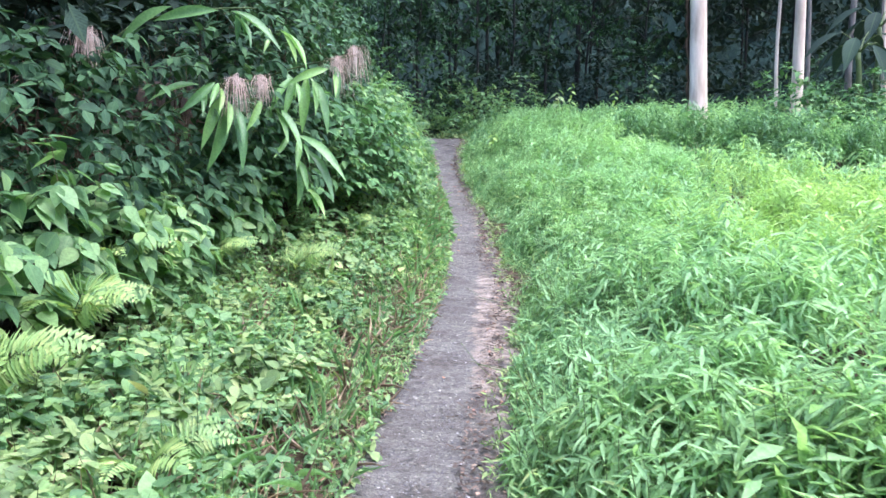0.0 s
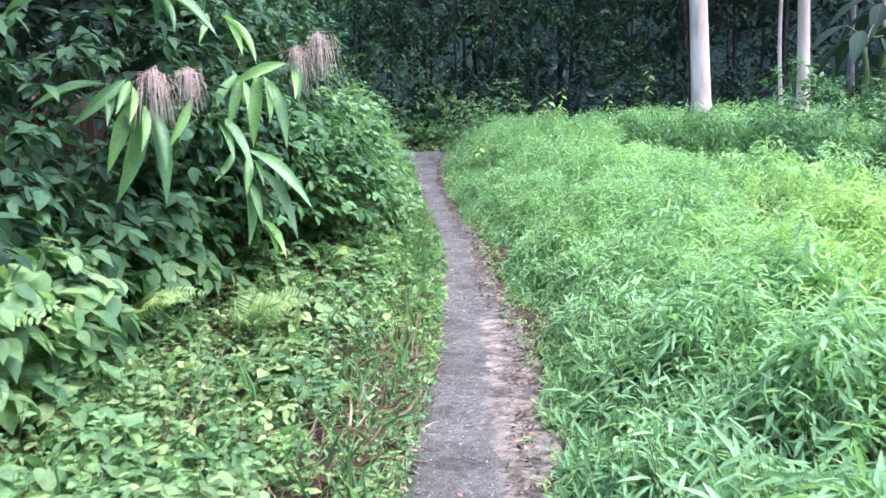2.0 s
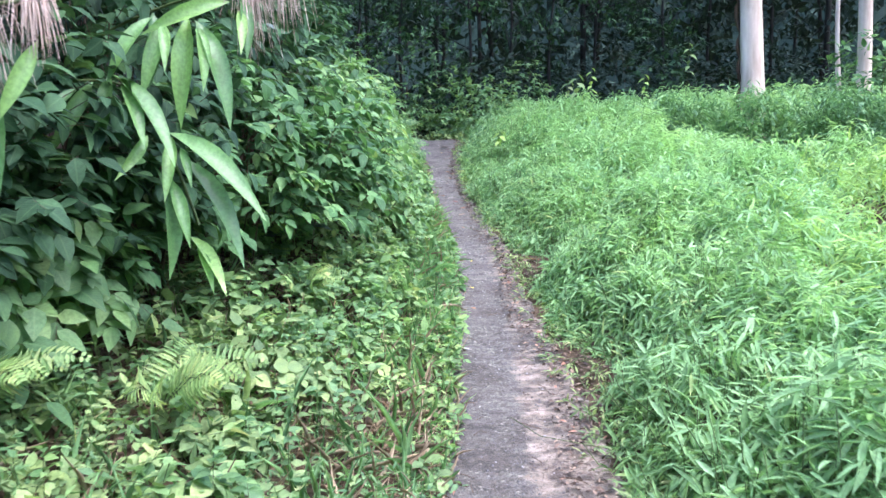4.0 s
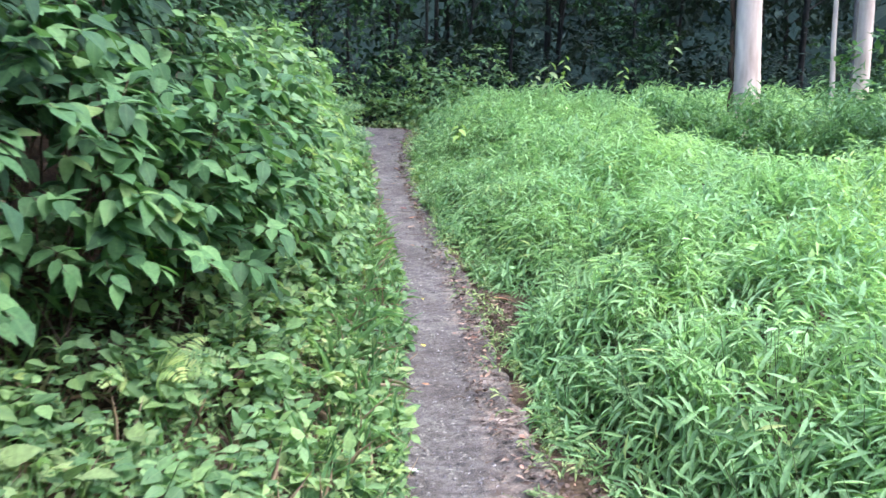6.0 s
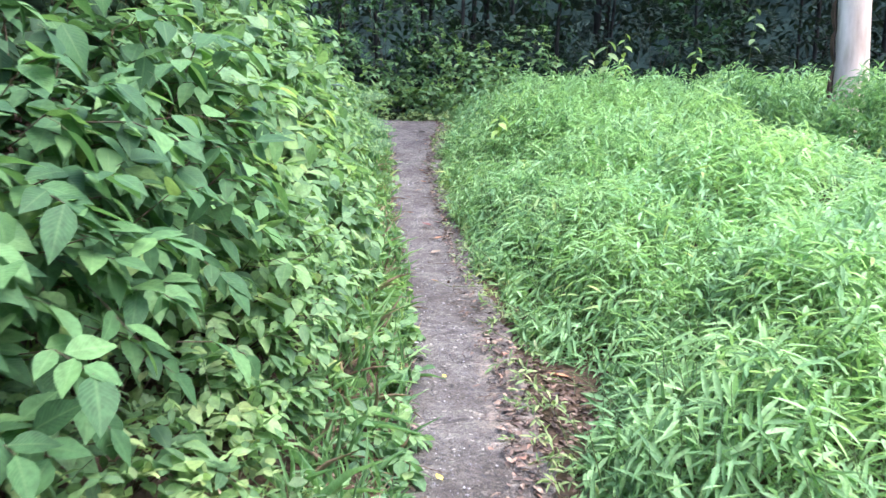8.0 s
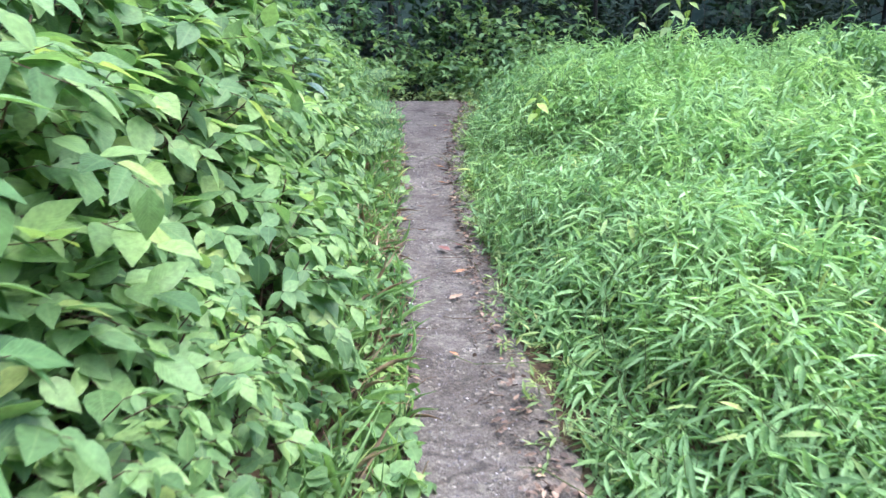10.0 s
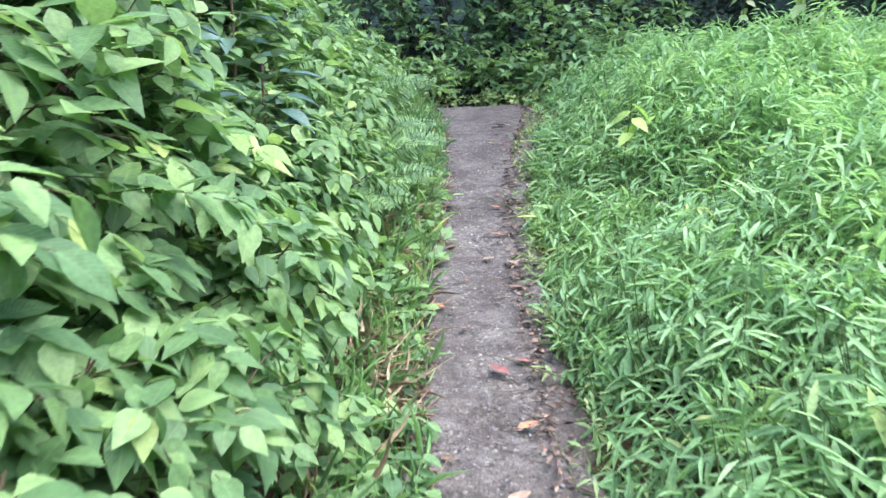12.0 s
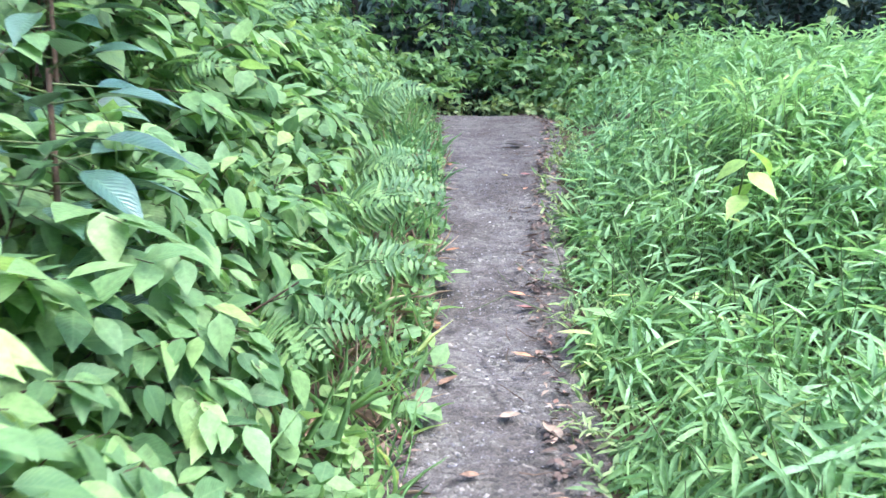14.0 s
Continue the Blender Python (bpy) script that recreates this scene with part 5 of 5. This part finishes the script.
def understory():
    for k in range(44):
        x = -8 + 20 * ((k * 0.618) % 1)
        y = 23.8 + 4.0 * rng.rand() + (0.6 if abs(x + 0.3) < 1.2 else 0)
        shrub(on_ground(x, y), rng.uniform(0.8, 1.4), rng.uniform(1.0, 3.0), 0.19, M_WOODS_SHADED if k % 3 else M_BROAD_SHADED, 85, KITE, label="leafy undergrowth at the dark forest edge", group="undergrowth", facing=(0, -0.6, 0.4))
    for k in range(16):
        x = 8.5 + 5 * rng.rand()
        y = 11 + 13 * (k / 16)
        shrub(on_ground(x, y), rng.uniform(0.7, 1.1), rng.uniform(1.1, 1.8), 0.14, M_BROAD_SHADED, 80, KITE, label="leafy undergrowth beyond the grass", group="undergrowth", facing=(-0.5, -0.4, 0.4))
    for x, y, r, h in ((-1.6, 23.2, 0.9, 2.4), (-2.6, 22.6, 1.0, 3.2), (-0.5, 24.6, 1.0, 3.4), (0.5, 23.9, 0.8, 1.9), (1.3, 23.3, 0.7, 1.5), (-0.5, 23.6, 0.6, 1.2), (2.1, 24.2, 0.9, 2.0), (0.3, 23.1, 0.5, 0.8), (-1.0, 22.6, 0.5, 0.8), (0.95, 22.6, 0.5, 0.7), (1.7, 22.6, 0.6, 1.0)):
        shrub(on_ground(x, y), r, h, 0.13, M_LUSH if h < 2.2 else M_BROAD, 100, OVATE, label="leafy undergrowth beyond the path's crest", group="undergrowth", facing=(0.1, -0.7, 0.4), ratio=0.5, single=10)
    shrub(on_ground(7.2, 16.6), 1.0, 1.75, 0.15, M_BROAD, 120, OVATE, label="rounded leafy shrub standing in the grass", group="undergrowth", facing=(-0.4, -0.6, 0.4))
    shrub(on_ground(8.5, 16.0), 0.9, 1.7, 0.15, M_BROAD, 110, OVATE, label="rounded leafy shrub standing in the grass", group="undergrowth", facing=(-0.4, -0.6, 0.4))


understory()


def far_woods():
    soup = Soup()
    m = 2000
    q = np.stack((rng.uniform(-14, 18, m), rng.uniform(27.5, 36, m), 1.5 + 8 * rng.uniform(0, 1, m)), 1)
    sprays(soup, KITE, q, rng.normal(0, 0.7, (m, 3)) + np.array((0, -0.3, 0)), 0.5, 5, 0.3, 0.15, 0.4, 0.9)
    m = 2400
    side = np.where(rng.rand(m) < 0.55, rng.uniform(-22, -4.5, m), rng.uniform(12.5, 26, m))
    deep = rng.uniform(-14, 42, m)
    q = np.stack((side, deep, ground(side, deep) + 0.15 + 0.5 * rng.uniform(0, 1, m)), 1)
    q2 = np.stack((rng.uniform(-8, 14, m), rng.uniform(24.5, 42, m), 0 * side), 1)
    q2[:, 2] = ground(q2[:, 0], q2[:, 1]) + 0.1 + 0.5 * rng.uniform(0, 1, m)
    q = np.concatenate((q, q2[:1600]))
    sprays(soup, KITE, q, rng.normal(0, 0.7, (len(q), 3)) + np.array((0, 0, 0.5)), 0.7, 5, 0.42, 0.24, 0.4, 0.9)
    # unseen canopy added overhead to keep light off the forest below
    m = 1500
    q = np.stack((rng.uniform(-20, 22, m), 23.5 + 20 * rng.uniform(0, 1, m), 9.5 + 5 * rng.uniform(0, 1, m)), 1)
    sprays(soup, KITE, q, rng.normal(0, 0.7, (m, 3)), 1.2, 5, 0.9, 0.5, 0.3, 0.9)
    m = 2600
    q = np.stack((rng.uniform(-8, -4.2, m), rng.uniform(-3, 12, m), 2.6 + 4 * rng.uniform(0, 1, m)), 1)
    sprays(soup, KITE, q, rng.normal(0, 0.7, (m, 3)) + np.array((0.3, -0.2, 0)), 0.5, 5, 0.28, 0.13, 0.4, 0.9)
    n = 1500
    a = np.where(rng.rand(n) < 0.4, rng.normal(0.12, 0.55, n), rng.uniform(0, 2 * math.pi, n))
    r = rng.uniform(28, 46, n)
    p = np.stack((2 + np.sin(a) * r, 10 + np.cos(a) * r, 16 * rng.uniform(0, 1, n) ** 1.2 + 0.3), 1)
    sprays(soup, KITE, p, rng.normal(0, 0.7, (n, 3)), 1.2, 5, 1.05, 0.62, 0.4, 0.9)
    tagged(new("far_woods", soup.mesh("far_woods", [M_WOODS_SHADED])), "dense shade-coloured woodland behind the clearing, with an added shading canopy", "woods", kind="stuff")


far_woods()


def hillside():
    """An added wooded slope that closes the view all round, far behind the trees."""
    n, rows = 120, 9
    v, f = [], []
    for i in range(rows):
        for k in range(n):
            a = 2 * math.pi * k / n
            t = i / (rows - 1)
            r = 62 + 40 * t + 3 * math.sin(7 * a + 5 * t) + rng.uniform(-1.5, 1.5)
            v.append((2 + math.sin(a) * r, 10 + math.cos(a) * r, -2 + (38 + 4 * math.sin(3 * a + 1)) * t ** 0.7 + rng.uniform(-0.8, 0.8)))
    for i in range(rows - 1):
        for k in range(n):
            f.append((i * n + k, i * n + (k + 1) % n, (i + 1) * n + (k + 1) % n, (i + 1) * n + k))
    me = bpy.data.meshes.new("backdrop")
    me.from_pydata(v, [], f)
    # near-black green: dim forest shade and haze painted as colour
    me.materials.append(plain_material("shaded_far_forest", (0.011, 0.02, 0.016), (0.0155, 0.027, 0.0205), 1.2, 1.0, 0.3, 0.5, coarse=0.2, spec=0.0))
    tagged(new("backdrop", me), "added backdrop of a distant wooded hillside, shade and haze in its colour", "hillside", kind="structure")


hillside()


# ---- the banana plant and the stake ----
def banana(x, y, height, label):
    root = thing("banana_plant", on_ground(x, y), label, "banana plant", "banana plants")
    part("stalk", trunk_mesh(height * 0.6, 0.09, 0.06, (0, 0), 10, 0.02, 0.2, M_STEM, 10), root)
    for i in range(8):
        a = 2.4 * i + 0.7
        s = Soup()
        out = np.array([(math.cos(a), math.sin(a), 0.0)])
        p = np.array([(0, 0, height * 0.6)])
        q = p + out * 0.45 + np.array((0, 0, 0.55 - 0.06 * i))
        lay(s, BIGLEAF, q, out + np.array((0, 0, -0.35 - 0.12 * i)), np.array([(0, -0.3, 1.0)]), 1.15, 0.36)
        tubes(s, p, (p + q) / 2 + np.array((0, 0, 0.1)), q, 0.025, 0.012, 1, 5)
        part("leaf", s.mesh("leaf", [M_WOODS_SHADED, M_STEM]), root)
    return root


banana(10.2, 20.0, 3.4, "banana plant with broad hanging green leaves")
banana(11.2, 21.0, 4.4, "banana plant with broad hanging green leaves")
stake_soup = Soup()
tubes(stake_soup, np.array([(0, 0, -0.1)]), np.array([(0.01, 0, 0.3)]), np.array([(0.0, 0, 0.75)]), 0.02, 0.017, 0, 7)
stake = tagged(new("stake", stake_soup.mesh("stake", [plain_material("stake_wood", (0.3, 0.15, 0.1), (0.45, 0.27, 0.2), 30)])), "short reddish wooden stake beyond the path's crest", "stake")
stake.location = on_ground(-0.75, 23.4, 0.0)
